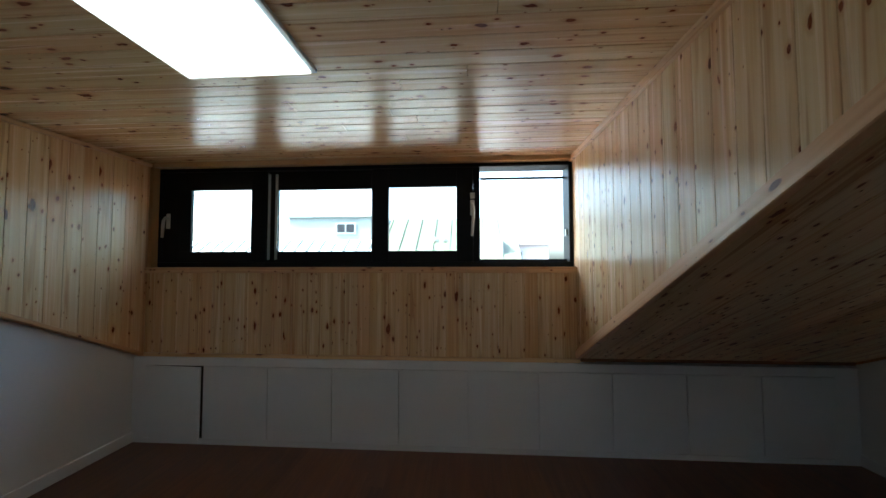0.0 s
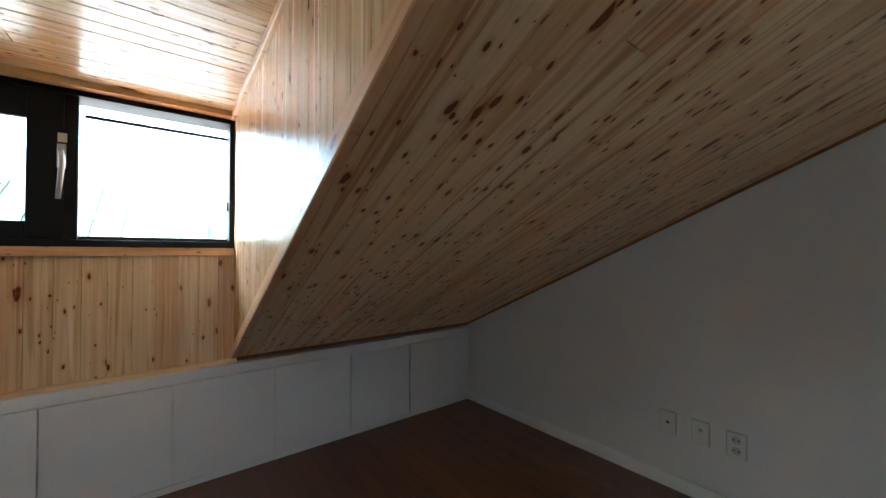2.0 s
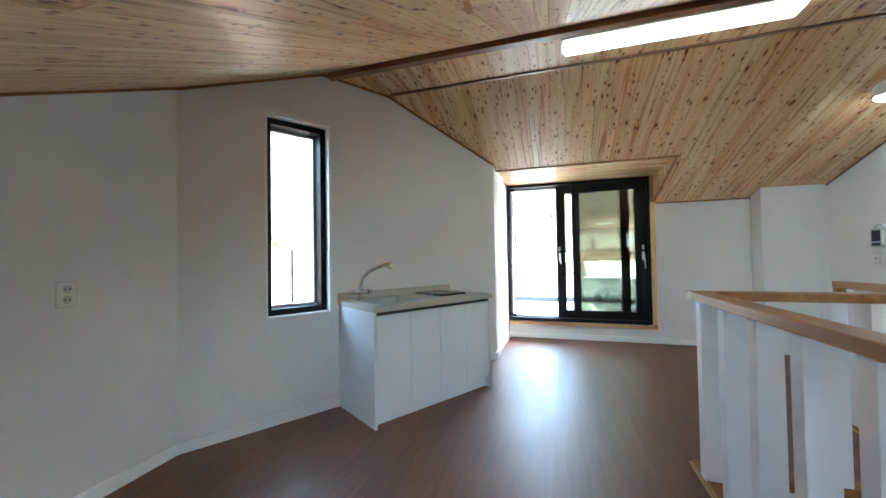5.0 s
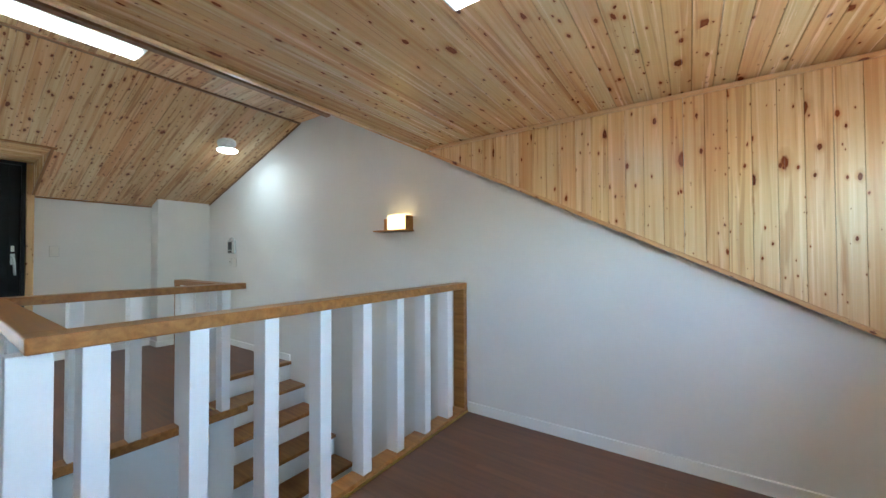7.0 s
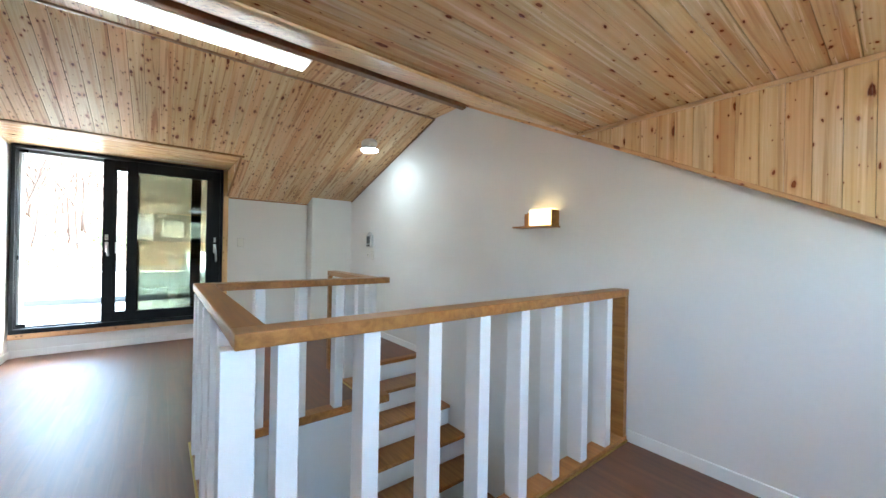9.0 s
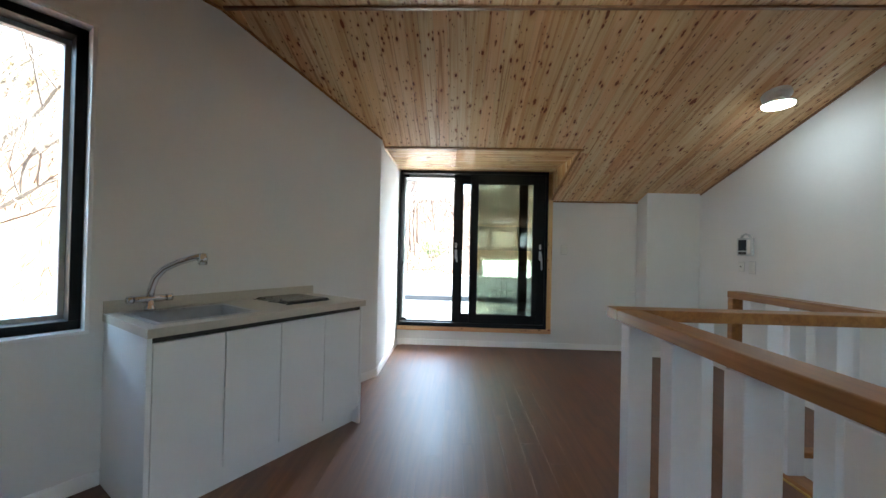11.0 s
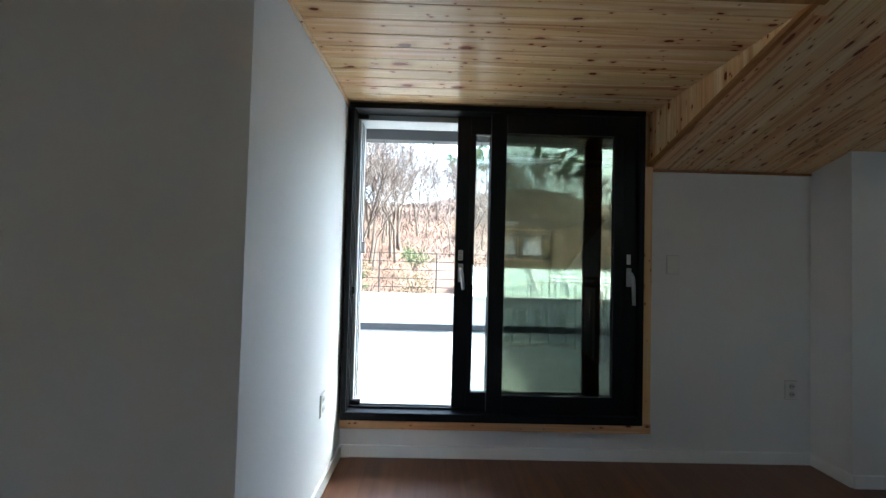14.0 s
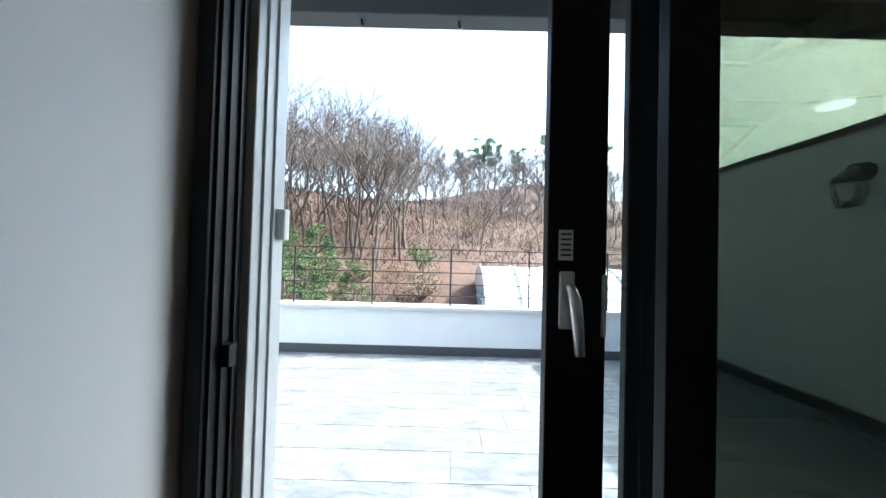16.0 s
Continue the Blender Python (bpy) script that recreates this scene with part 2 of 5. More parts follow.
CHROME = simple("chrome", (0.75, 0.76, 0.78), 0.14, 1.0, 0.03, 10.0, 0)
STEEL = simple("brushed_steel", (0.5, 0.5, 0.5), 0.3, 1.0, 0.06, 20.0, 0.05)
SILVER = simple("silver_handle", (0.55, 0.55, 0.56), 0.35, 0.8, 0.04, 10.0, 0)
STONE = simple("artificial_stone", (0.50, 0.455, 0.385), 0.4, 0, 0.06, 60.0, 0.05)
PLASTIC = simple("white_plastic", (0.74, 0.73, 0.70), 0.35, 0, 0.02, 5.0, 0)
SCREEN = simple("dark_screen", (0.02, 0.022, 0.028), 0.12, 0, 0.05, 5.0, 0)
FILM = simple("grey_plastic_film", (0.055, 0.06, 0.068), 0.16, 0, 0.3, 9.0, 0.6)
BRASS = simple("brass_strip", (0.55, 0.38, 0.12), 0.3, 0.9, 0.05, 10.0, 0)
PAPER = simple("paper_label", (0.62, 0.62, 0.60), 0.7)
STUCCO = simple("stucco", (0.66, 0.66, 0.65), 0.85, 0, 0.05, 3.0, 0.6)
CAP = simple("parapet_cap", (0.55, 0.54, 0.52), 0.6, 0, 0.08, 5.0, 0.3)
SLATE = slate("slate_tile")
GROUT = simple("grey_grout", (0.13, 0.13, 0.13), 0.9)
SKIRT = simple("dark_skirting", (0.05, 0.053, 0.058), 0.5, 0, 0.15, 6.0, 0.2)
IRON = simple("black_iron", (0.02, 0.02, 0.022), 0.45, 0.4)
GLASS = glass_mat("clear_glass", (0.90, 0.93, 0.92))
TINT = glass_mat("green_tinted_glass", (0.385, 0.39, 0.325))
LED = glow("led_panel", (1.0, 0.98, 0.95), 0.25)
LED2 = glow("led_tube", (1.0, 0.99, 0.97), 0.22)
SPOT = glow("round_led", (0.92, 0.97, 1.0), 2.2)
WARM = glow("warm_shade", (1.0, 0.62, 0.22), 0.11)
EARTH = earth("leaf_litter", [(0.018, 0.009, 0.006), (0.046, 0.020, 0.011), (0.070, 0.033, 0.018), (0.105, 0.070, 0.040)], 0.16)
BARK = earth("bark", [(0.06, 0.045, 0.035), (0.13, 0.10, 0.08)], 3.0)
TWIG = earth("twigs", [(0.085, 0.066, 0.056), (0.16, 0.128, 0.11)], 2.0)
NEEDLE = earth("pine_needles", [(0.025, 0.05, 0.018), (0.06, 0.10, 0.03), (0.10, 0.14, 0.045)], 0.9)
DRYB = earth("dry_brush", [(0.10, 0.072, 0.042), (0.17, 0.13, 0.075), (0.20, 0.17, 0.085)], 0.9)
STALK = earth("dead_stalks", [(0.030, 0.016, 0.010), (0.060, 0.034, 0.021), (0.095, 0.068, 0.040)], 0.25)
TUNNEL = simple("greenhouse_film", (0.68, 0.74, 0.76), 0.25, 0, 0.06, 1.0, 0.1)
GREENR = simple("green_metal_roof", (0.085, 0.095, 0.062), 0.5, 0.0, 0.06, 1.0, 0)
GREYR = simple("grey_metal_roof", (0.20, 0.225, 0.23), 0.5, 0.0, 0.06, 1.0, 0)


# ---- building helpers ----
def box(bm, a, b, bev=0.0, M=None):
    x0, x1 = sorted((a[0], b[0])); y0, y1 = sorted((a[1], b[1])); z0, z1 = sorted((a[2], b[2]))
    vs = [bm.verts.new((x, y, z)) for z in (z0, z1) for x, y in ((x0, y0), (x1, y0), (x1, y1), (x0, y1))]
    fs = [bm.faces.new([vs[i] for i in q]) for q in ((3, 2, 1, 0), (4, 5, 6, 7), (0, 1, 5, 4), (1, 2, 6, 5), (2, 3, 7, 6), (3, 0, 4, 7))]
    if bev:
        es = {e for f in fs for e in f.edges}
        r = bmesh.ops.bevel(bm, geom=list(es), offset=bev, segments=2, affect="EDGES", profile=0.5)
        vs = list({v for f in r["faces"] for v in f.verts} | {v for v in vs if v.is_valid})
    if M is not None:
        bmesh.ops.transform(bm, matrix=M, verts=[v for v in vs if v.is_valid])
    return vs


def prism(bm, pts, off):
    """A polygon given by its corners, thickened by the vector off."""
    off = Vector(off)
    a = [bm.verts.new(p) for p in pts]
    b = [bm.verts.new(Vector(p) + off) for p in pts]
    bm.faces.new(a)
    bm.faces.new(list(reversed(b)))
    for i in range(len(a)):
        j = (i + 1) % len(a)
        bm.faces.new((a[j], a[i], b[i], b[j]))


def sweep(bm, pts, radii, seg=10):
    """A round tube through points; radii is one number or one each."""
    pts = [Vector(p) for p in pts]
    if isinstance(radii, (int, float)):
        radii = [radii] * len(pts)
    rings, side = [], None
    for i, p in enumerate(pts):
        d = (pts[min(i + 1, len(pts) - 1)] - pts[max(i - 1, 0)]).normalized()
        if side is None:
            side = d.cross(Vector((0, 0, 1)) if abs(d.z) < 0.9 else Vector((1, 0, 0))).normalized()
        side = (side - d * side.dot(d)).normalized()
        up = d.cross(side)
        rings.append([bm.verts.new(p + radii[i] * (math.cos(2 * math.pi * k / seg) * side + math.sin(2 * math.pi * k / seg) * up)) for k in range(seg)])
    for r0, r1 in zip(rings, rings[1:]):
        for k in range(seg):
            bm.faces.new((r0[k], r0[(k + 1) % seg], r1[(k + 1) % seg], r1[k]))
    bm.faces.new(list(reversed(rings[0])))
    bm.faces.new(rings[-1])


def mesh_of(name, bm, material, smooth=False):
    bmesh.ops.recalc_face_normals(bm, faces=bm.faces)
    me = bpy.data.meshes.new(name)
    bm.to_mesh(me)
    bm.free()
    me.materials.append(material)
    if smooth:
        for p in me.polygons:
            p.use_smooth = True
    return me


def part(name, bm, material, parent=None, label="", smooth=False):
    ob = new(name, mesh_of(name, bm, material, smooth))
    if parent is not None:
        ob.parent = parent
        ob.matrix_parent_inverse = parent.matrix_basis.inverted()
    if label:
        ob["label"] = label
    return ob


def thing(name, at, label, category, group="", kind="", rz=0):
    ob = new(name)
    ob.matrix_basis = pose(*at, 0, 0, rz)
    ob.empty_display_size = 0.1
    return tagged(ob, label, category, group, kind)


def bx(name, a, b, material, parent=None, bev=0.0, label=""):
    bm = bmesh.new()
    box(bm, a, b, bev)
    return part(name, bm, material, parent, label)


def structure(name, bm, material, label, category):
    return tagged(part(name, bm, material), label, category, "", "structure")


def board(bm, o, u, v, n, quad, t=0.012, ch=0.002):
    """One board: quad in (u, v) metres from o, its face towards n; v-edges chamfered, uv laid along it."""
    lay = bm.loops.layers.uv.verify()
    o, u, v, n = Vector(o), Vector(u), Vector(v), Vector(n)
    cu, cv = sum(q[0] for q in quad) / 4, sum(q[1] for q in quad) / 4
    sg = lambda a: (a > 0) - (a < 0)
    rings, uvs = [], {}
    for inset, h in ((0.0006, 0.0), (0.0006, t - ch), (ch, t)):
        ring = []
        for a, c in quad:
            a2, c2 = a - sg(a - cu) * inset * 0.5, c - sg(c - cv) * inset
            w = bm.verts.new(o + u * a2 + v * c2 + n * h)
            uvs[w] = (a2, c2)
            ring.append(w)
        rings.append(ring)
    fs = [bm.faces.new(rings[2]), bm.faces.new(list(reversed(rings[0])))]
    for r0, r1 in zip(rings, rings[1:]):
        for i in range(4):
            fs.append(bm.faces.new((r0[i], r0[(i + 1) % 4], r1[(i + 1) % 4], r1[i])))
    for f in fs:
        for lp in f.loops:
            lp[lay].uv = uvs[lp.vert]


def strip_trim(bm, p, q, w, h, n):
    """A trim lath from p to q, w wide across and h proud towards n."""
    p, q, n = Vector(p), Vector(q), Vector(n).normalized()
    u = (q - p)
    L = u.length
    u.normalize()
    v = n.cross(u)
    board(bm, p, u, v, n, [(0, -w / 2), (L, -w / 2), (L, w / 2), (0, w / 2)], h, 0.004)


# ---- plan ----
W, E = -2.468, 2.858
NY = 2.68             # faces of the knee-wall cabinets
RID, RZ = -1.551, 2.745
STS = -2.09           # south edge of the flat strip under the ridge
KN, KS = 0.49, 0.331
DZ = 2.125            # dormer ceiling
DX = 0.845            # east cheek of the dormer
DY = RID + (RZ - DZ) / KN
AZ, AX = 2.276, -0.745  # door alcove ceiling and cheek
AY = STS - (RZ - AZ) / KS
SY = -4.585           # south wall
VEX = Vector((1.247, -3.356))
EC = Vector((E, -0.725))
ESK = 0.065           # the east wall closes in to the north
DU = (EC - VEX).normalized()
DN = Vector((-DU.y, DU.x))   # from the slanted wall into the room
DLEN = (EC - VEX).length


def east(y):
    return E - ESK * (y - EC.y)


def zn(y):
    return RZ - KN * (y - RID)


def zs(y):
    return RZ - KS * (STS - y)


def ztop(y):
    return min(RZ, zn(y), zs(y))


def diag(s, d, z):
    p = VEX + DU * s + DN * d
    return (p.x, p.y, z)


def wall_y(x):
    """Where the slanted wall stands at x."""
    return VEX.y + (x - VEX.x) * DU.y / DU.x


# ---- structure ----
# floor slab round the stairwell
WX, WY0, WY1 = -0.197, -1.43, 0.075      # well: east edge, south edge, north edge
SX, SYT = -1.448, -2.26                # stair flight: east edge, top riser
bm = bmesh.new()
box(bm, (W - 0.2, WY1 + 0.12, -0.25), (E + 0.2, 2.95, -0.012))
box(bm, (WX + 0.12, WY0, -0.25), (E + 0.2, WY1 + 0.12, -0.012))
box(bm, (SX + 0.12, SYT, -0.25), (E + 0.2, WY0 - 0.12, -0.012))
box(bm, (WX + 0.12, WY0 - 0.12, -0.25), (E + 0.2, WY0, -0.012))
box(bm, (W - 0.2, SY - 0.2, -0.25), (SX + 0.12, SYT - 0.25, -0.012))
box(bm, (SX + 0.12, SY - 0.2, -0.25), (E + 0.2, SYT, -0.012))
floor = structure("floor", bm, FLOORM, "dark reddish-brown laminate floor round an open stairwell", "floor")

# west gable wall
bm = bmesh.new()
prism(bm, [(W, y, z) for y, z in ((SY - 0.2, -2.8), (3.05, -2.8), (3.05, DZ + 0.12), (DY, DZ + 0.12), (RID, RZ + 0.1), (STS, RZ + 0.1), (SY - 0.2, zs(SY) + 0.05))], (-0.2, 0, 0))
wall_west = structure("wall_west", bm, PAINT, "white papered gable wall beside the stairs", "wall")
# east wall
bm = bmesh.new()
prism(bm, [(east(y), y, z) for y, z in ((EC.y - 0.12, -0.25), (2.95, -0.25), (2.95, zn(2.95) + 0.08), (EC.y - 0.12, zn(EC.y) + 0.12))], (0.2, 0, 0))
wall_east = structure("wall_east", bm, PAINT, "white papered wall under the sloping ceiling", "wall")
# slanted wall with the tall window
EW = (2.065, 2.55, 0.788, 2.312)       # window: from, to along the wall, sill, head
bm = bmesh.new()
s_strip, s_ridge = (STS - VEX.y) / DU.y, (RID - VEX.y) / DU.y
zc = lambda s: ztop(VEX.y + DU.y * s) + 0.06
cuts = sorted([0.0, s_strip, s_ridge, EW[0], EW[1], DLEN])
offn = (-DN.x * 0.2, -DN.y * 0.2, 0)
for s0, s1 in zip(cuts, cuts[1:]):
    if s1 - s0 < 1e-4:
        continue
    lo = -0.25
    if EW[0] - 1e-4 <= s0 and s1 <= EW[1] + 1e-4:
        prism(bm, [diag(s0, 0, -0.25), diag(s1, 0, -0.25), diag(s1, 0, EW[2]), diag(s0, 0, EW[2])], offn)
        lo = EW[3]
    prism(bm, [diag(s0, 0, lo), diag(s1, 0, lo), diag(s1, 0, zc(s1)), diag(s0, 0, zc(s0))], offn)
bmesh.ops.remove_doubles(bm, verts=bm.verts, dist=0.0005)
structure("wall_southeast", bm, PAINT, "white papered slanted wall with a tall narrow window", "wall")
# alcove east wall
bm = bmesh.new()
prism(bm, [(VEX.x, VEX.y, -0.25), (VEX.x, SY - 0.2, -0.25), (VEX.x + 0.2, SY - 0.2, -0.25), (VEX.x + 0.2, VEX.y - 0.02, -0.25)], (0, 0, 2.7))
structure("wall_alcove", bm, PAINT, "white papered return wall beside the terrace door", "wall")
# south wall round the terrace door
DO = (-0.678, 1.232, 0.258, 2.272)     # door opening
bm = bmesh.new()
box(bm, (W - 0.2, SY, -2.8), (DO[0], SY - 0.2, zs(SY) + 0.03))
box(bm, (DO[0], SY, -2.8), (VEX.x, SY - 0.2, DO[2]))
box(bm, (AX - 0.1, SY - 0.002, DO[3]), (VEX.x, SY - 0.2, 2.45))
box(bm, (AX - 0.1, SY - 0.002, zs(SY) + 0.03), (DO[0], SY - 0.2, DO[3]))
box(bm, (DO[1], SY - 0.002, DO[2]), (VEX.x, SY - 0.2, DO[3]))
wall_south = structure("wall_south", bm, PAINT, "white papered end wall with a wide terrace door", "wall")
# boxed pillar in the corner
PX, PY = -1.834, -4.344
bm = bmesh.new()
prism(bm, [(PX, PY, 0), (PX, SY, 0), (PX, SY, zs(SY) + 0.02), (PX, PY, zs(PY) + 0.02)], (W - PX, 0, 0))
structure("pillar", bm, PAINT, "white papered boxed-in pillar in the corner", "pillar")
# north: dormer front wall and the knee wall
NW = (-2.41, 0.838, 1.295, 2.095)     # window opening
PYF = 2.725                            # face of the boarding under the window
bm = bmesh.new()
box(bm, (W - 0.2, PYF + 0.014, -0.25), (DX + 0.12, PYF + 0.25, NW[2]))
box(bm, (W - 0.2, PYF + 0.014, NW[2]), (NW[0], PYF + 0.25, DZ + 0.1))
box(bm, (NW[1], PYF + 0.014, NW[2]), (DX + 0.12, PYF + 0.25, DZ + 0.1))
box(bm, (NW[0], PYF + 0.014, NW[3]), (NW[1], PYF + 0.25, DZ + 0.1))
box(bm, (DX + 0.12, PYF + 0.05, -0.25), (E + 0.2, PYF + 0.25, 0.75))
wall_north = structure("wall_north", bm, PINE_T, "dormer front wall boarded with knotty pine", "wall")
bm = bmesh.new()
prism(bm, [(DX, y, z) for y, z in ((DY, DZ + 0.1), (3.05, DZ + 0.1), (3.05, zn(3.05) + 0.05), (DY, zn(DY) + 0.02))], (0.1, 0, 0))
wall_cheek = structure("wall_dormer_cheek", bm, PINE_T, "dormer side wall boarded with knotty pine", "wall")
# door alcove cheek
bm = bmesh.new()
prism(bm, [(AX, y, z) for y, z in ((AY, AZ + 0.06), (SY - 0.01, AZ + 0.06), (SY - 0.01, zs(SY) + 0.01), (AY, zs(AY) + 0.01))], (-0.08, 0, 0))
wall_acheek = structure("wall_alcove_cheek", bm, PINE_T, "small pine-boarded side of the door alcove", "wall")

# ---- ceilings, board by board in one mesh each ----
BWD = 0.096


def strips(a, b, w):
    k = max(1, round((b - a) / w))
    return [(a + (b - a) * i / k, a + (b - a) * (i + 1) / k) for i in range(k)]


def broken(a, b, rng, lo=1.4, hi=2.6):
    """Cut a run of boarding into lengths with staggered ends."""
    out, p = [], a
    while b - p > 1e-4:
        q = p + rng.uniform(lo, hi)
        if b - q < 0.5:
            q = b
        out.append((p, q))
        p = q
    return out


rng = random.Random(5)
# north slope
sl = math.hypot(1, KN)
un, nn = Vector((0, 1, -KN)) / sl, Vector((0, -KN, -1)) / sl
bm = bmesh.new()
for x0, x1 in strips(DX, E + 0.02, BWD) + strips(W - 0.02, DX, BWD):
    y0, y1 = RID - 0.02, (2.90 if x0 >= DX - 0.001 else DY)
    if x1 > VEX.x:
        y0 = max(y0, wall_y(x1) - 0.1)
    for a, b in broken(y0, y1, rng):
        board(bm, (0, RID, RZ + 0.012), un, (1, 0, 0), nn, [((a - RID) * sl, x0), ((b - RID) * sl, x0), ((b - RID) * sl, x1), ((a - RID) * sl, x1)])
prism(bm, [(x, y, zn(y) + 0.02) for x, y in ((DX, RID), (2.3, RID), (E + 0.1, EC.y - 0.1), (E + 0.1, 2.95), (DX, 2.95))], (0, 0, 0.14))
prism(bm, [(x, y, zn(y) + 0.02) for x, y in ((W - 0.1, RID), (DX, RID), (DX, DY), (W - 0.1, DY))], (0, 0, 0.14))
structure("ceiling_north", bm, PINE_C, "sloping knotty pine board ceiling down to the knee wall", "ceiling")
# flat strip under the ridge
bm = bmesh.new()
for x0, x1 in strips(W - 0.02, 2.36, BWD):
    y0 = STS if x1 < 1.95 else max(STS, wall_y(x1) - 0.1)
    if RID - y0 > 0.02:
        board(bm, (0, 0, RZ + 0.012), (0, 1, 0), (1, 0, 0), (0, 0, -1), [(y0, x0), (RID, x0), (RID, x1), (y0, x1)])
prism(bm, [(W - 0.1, STS, RZ + 0.02), (2.02, STS, RZ + 0.02), (2.36, RID, RZ + 0.02), (W - 0.1, RID, RZ + 0.02)], (0, 0, 0.14))
structure("ceiling_ridge", bm, PINE_C, "flat strip of pine boards under the ridge", "ceiling")
# south slope
ss = math.hypot(1, KS)
us, ns = Vector((0, -1, -KS)) / ss, Vector((0, KS, -1)) / ss
bm = bmesh.new()
for x0, x1 in strips(W - 0.02, AX, BWD) + strips(AX, VEX.x, BWD) + strips(VEX.x, 2.1, BWD):
    y1 = SY - 0.02 if x1 < AX + 0.001 else AY
    if x1 > VEX.x + 0.001:
        y1 = wall_y(x0) - 0.08
    if STS - y1 < 0.03:
        continue
    for a, b in broken(0, (STS - max(y1, SY - 0.02)) * ss, rng):
        board(bm, (0, STS, RZ + 0.012), us, (1, 0, 0), ns, [(a, x0), (b, x0), (b, x1), (a, x1)])
prism(bm, [(x, y, zs(y) + 0.02) for x, y in ((W - 0.1, STS), (2.02, STS), (VEX.x + 0.05, VEX.y), (VEX.x + 0.05, AY), (AX, AY), (AX, SY - 0.15), (W - 0.1, SY - 0.15))], (0, 0, 0.14))
structure("ceiling_south", bm, PINE_C, "sloping knotty pine board ceiling above the terrace door", "ceiling")
# dormer ceiling, boards across
bm = bmesh.new()
for y0, y1 in strips(DY - 0.01, PYF + 0.2, BWD):
    for a, b in broken(W - 0.02, DX + 0.02, rng, 1.6, 3.2):
        tilt, h = rng.uniform(-0.016, 0.016), (y1 - y0) / 2         # no two boards lie quite level
        board(bm, (0, (y0 + y1) / 2, DZ + 0.012), (1, 0, 0), (0, 1, tilt), (0, 0, -1), [(a, -h), (b, -h), (b, h), (a, h)], 0.012, 0.003)
prism(bm, [(x, y, DZ + 0.015) for x, y in ((W - 0.1, DY), (DX + 0.1, DY), (DX + 0.1, 3.05), (W - 0.1, 3.05))], (0, 0, 0.14))
structure("ceiling_dormer", bm, PINE, "flat lacquered pine board ceiling of the dormer", "ceiling")
# door alcove ceiling
bm = bmesh.new()
for y0, y1 in strips(SY - 0.01, AY, BWD):
    tilt, h = rng.uniform(-0.016, 0.016), (y1 - y0) / 2
    board(bm, (0, (y0 + y1) / 2, AZ + 0.012), (1, 0, 0), (0, 1, tilt), (0, 0, -1), [(AX - 0.02, -h), (VEX.x + 0.02, -h), (VEX.x + 0.02, h), (AX - 0.02, h)], 0.012, 0.003)
prism(bm, [(x, y, AZ + 0.015) for x, y in ((AX - 0.1, SY - 0.15), (VEX.x + 0.1, SY - 0.15), (VEX.x + 0.1, AY), (AX - 0.1, AY))], (0, 0, 0.14))
structure("ceiling_alcove", bm, PINE, "flat lacquered pine board ceiling of the door alcove", "ceiling")

# ---- trims ----


def trim(name, p, q, w, h, n, material=PINE_T, label="pale pine trim lath along the ceiling edge"):
    bm = bmesh.new()
    strip_trim(bm, p, q, w, h, n)
    return structure(name, bm, material, label, "trim")


trim("trim_ridge", (W, RID - 0.03, RZ), (2.30, RID - 0.03, RZ), 0.065, 0.045, (0, 0, -1), BEAM, "dark-stained timber lath along the ridge")
trim("trim_strip", (W, STS, RZ), (2.0, STS, RZ), 0.03, 0.014, (0, 0, -1), BEAM, "thin stained lath at the break of the ceiling")
trim("trim_dormer_edge", (W, DY + 0.02, DZ), (DX + 0.03, DY + 0.02, DZ), 0.06, 0.014, (0, -0.3, -1))
trim("trim_dormer_west", (W + 0.040, DY, DZ - 0.018), (W + 0.040, PYF, DZ - 0.018), 0.026, 0.018, (1, 0, 0))
trim("trim_dormer_east", (DX - 0.012, DY, DZ - 0.018), (DX - 0.012, PYF + 0.06, DZ - 0.018), 0.04, 0.02, (-1, 0, 0))
trim("trim_cheek_foot", (DX - 0.004, DY + 0.05, zn(DY + 0.05) + 0.03), (DX - 0.004, PYF, zn(PYF) + 0.03), 0.06, 0.026, (-1, 0, 0))
trim("trim_west_foot", (W + 0.002, DY + 0.02, zn(DY + 0.02) - 0.012), (W + 0.002, PYF, zn(PYF) - 0.012), 0.026, 0.05, (1, 0, 0))
trim("trim_alcove_edge", (AX - 0.02, AY, AZ + 0.005), (VEX.x, AY, AZ + 0.005), 0.034, 0.016, (0, 0.3, -1), OAK, "stained lath at the front edge of the alcove ceiling")
trim("trim_alcove_foot", (AX - 0.002, AY, zs(AY) + 0.01), (AX - 0.002, SY, zs(SY) + 0.006), 0.03, 0.022, (1, 0, 0), OAK, "thin stained lath at the foot of the alcove side")
trim("trim_alcove_side", (VEX.x - 0.002, AY, AZ - 0.012), (VEX.x - 0.002, SY, AZ - 0.012), 0.02, 0.012, (-1, 0, 0))
trim("trim_west_south", (W, STS, RZ - 0.012), (W, PY, zs(PY) - 0.012), 0.02, 0.012, (1, 0, 0), BEAM, "thin stained lath where the ceiling meets the wall")
trim("trim_west_north", (W, RID, RZ - 0.01), (W, DY, DZ - 0.01), 0.03, 0.012, (1, 0, 0))
trim("trim_east_slope", (E, EC.y, zn(EC.y) - 0.008), (east(NY), NY, zn(NY) - 0.008), 0.016, 0.012, (-1, 0, 0), OAK, "thin stained lath where the ceiling meets the wall")
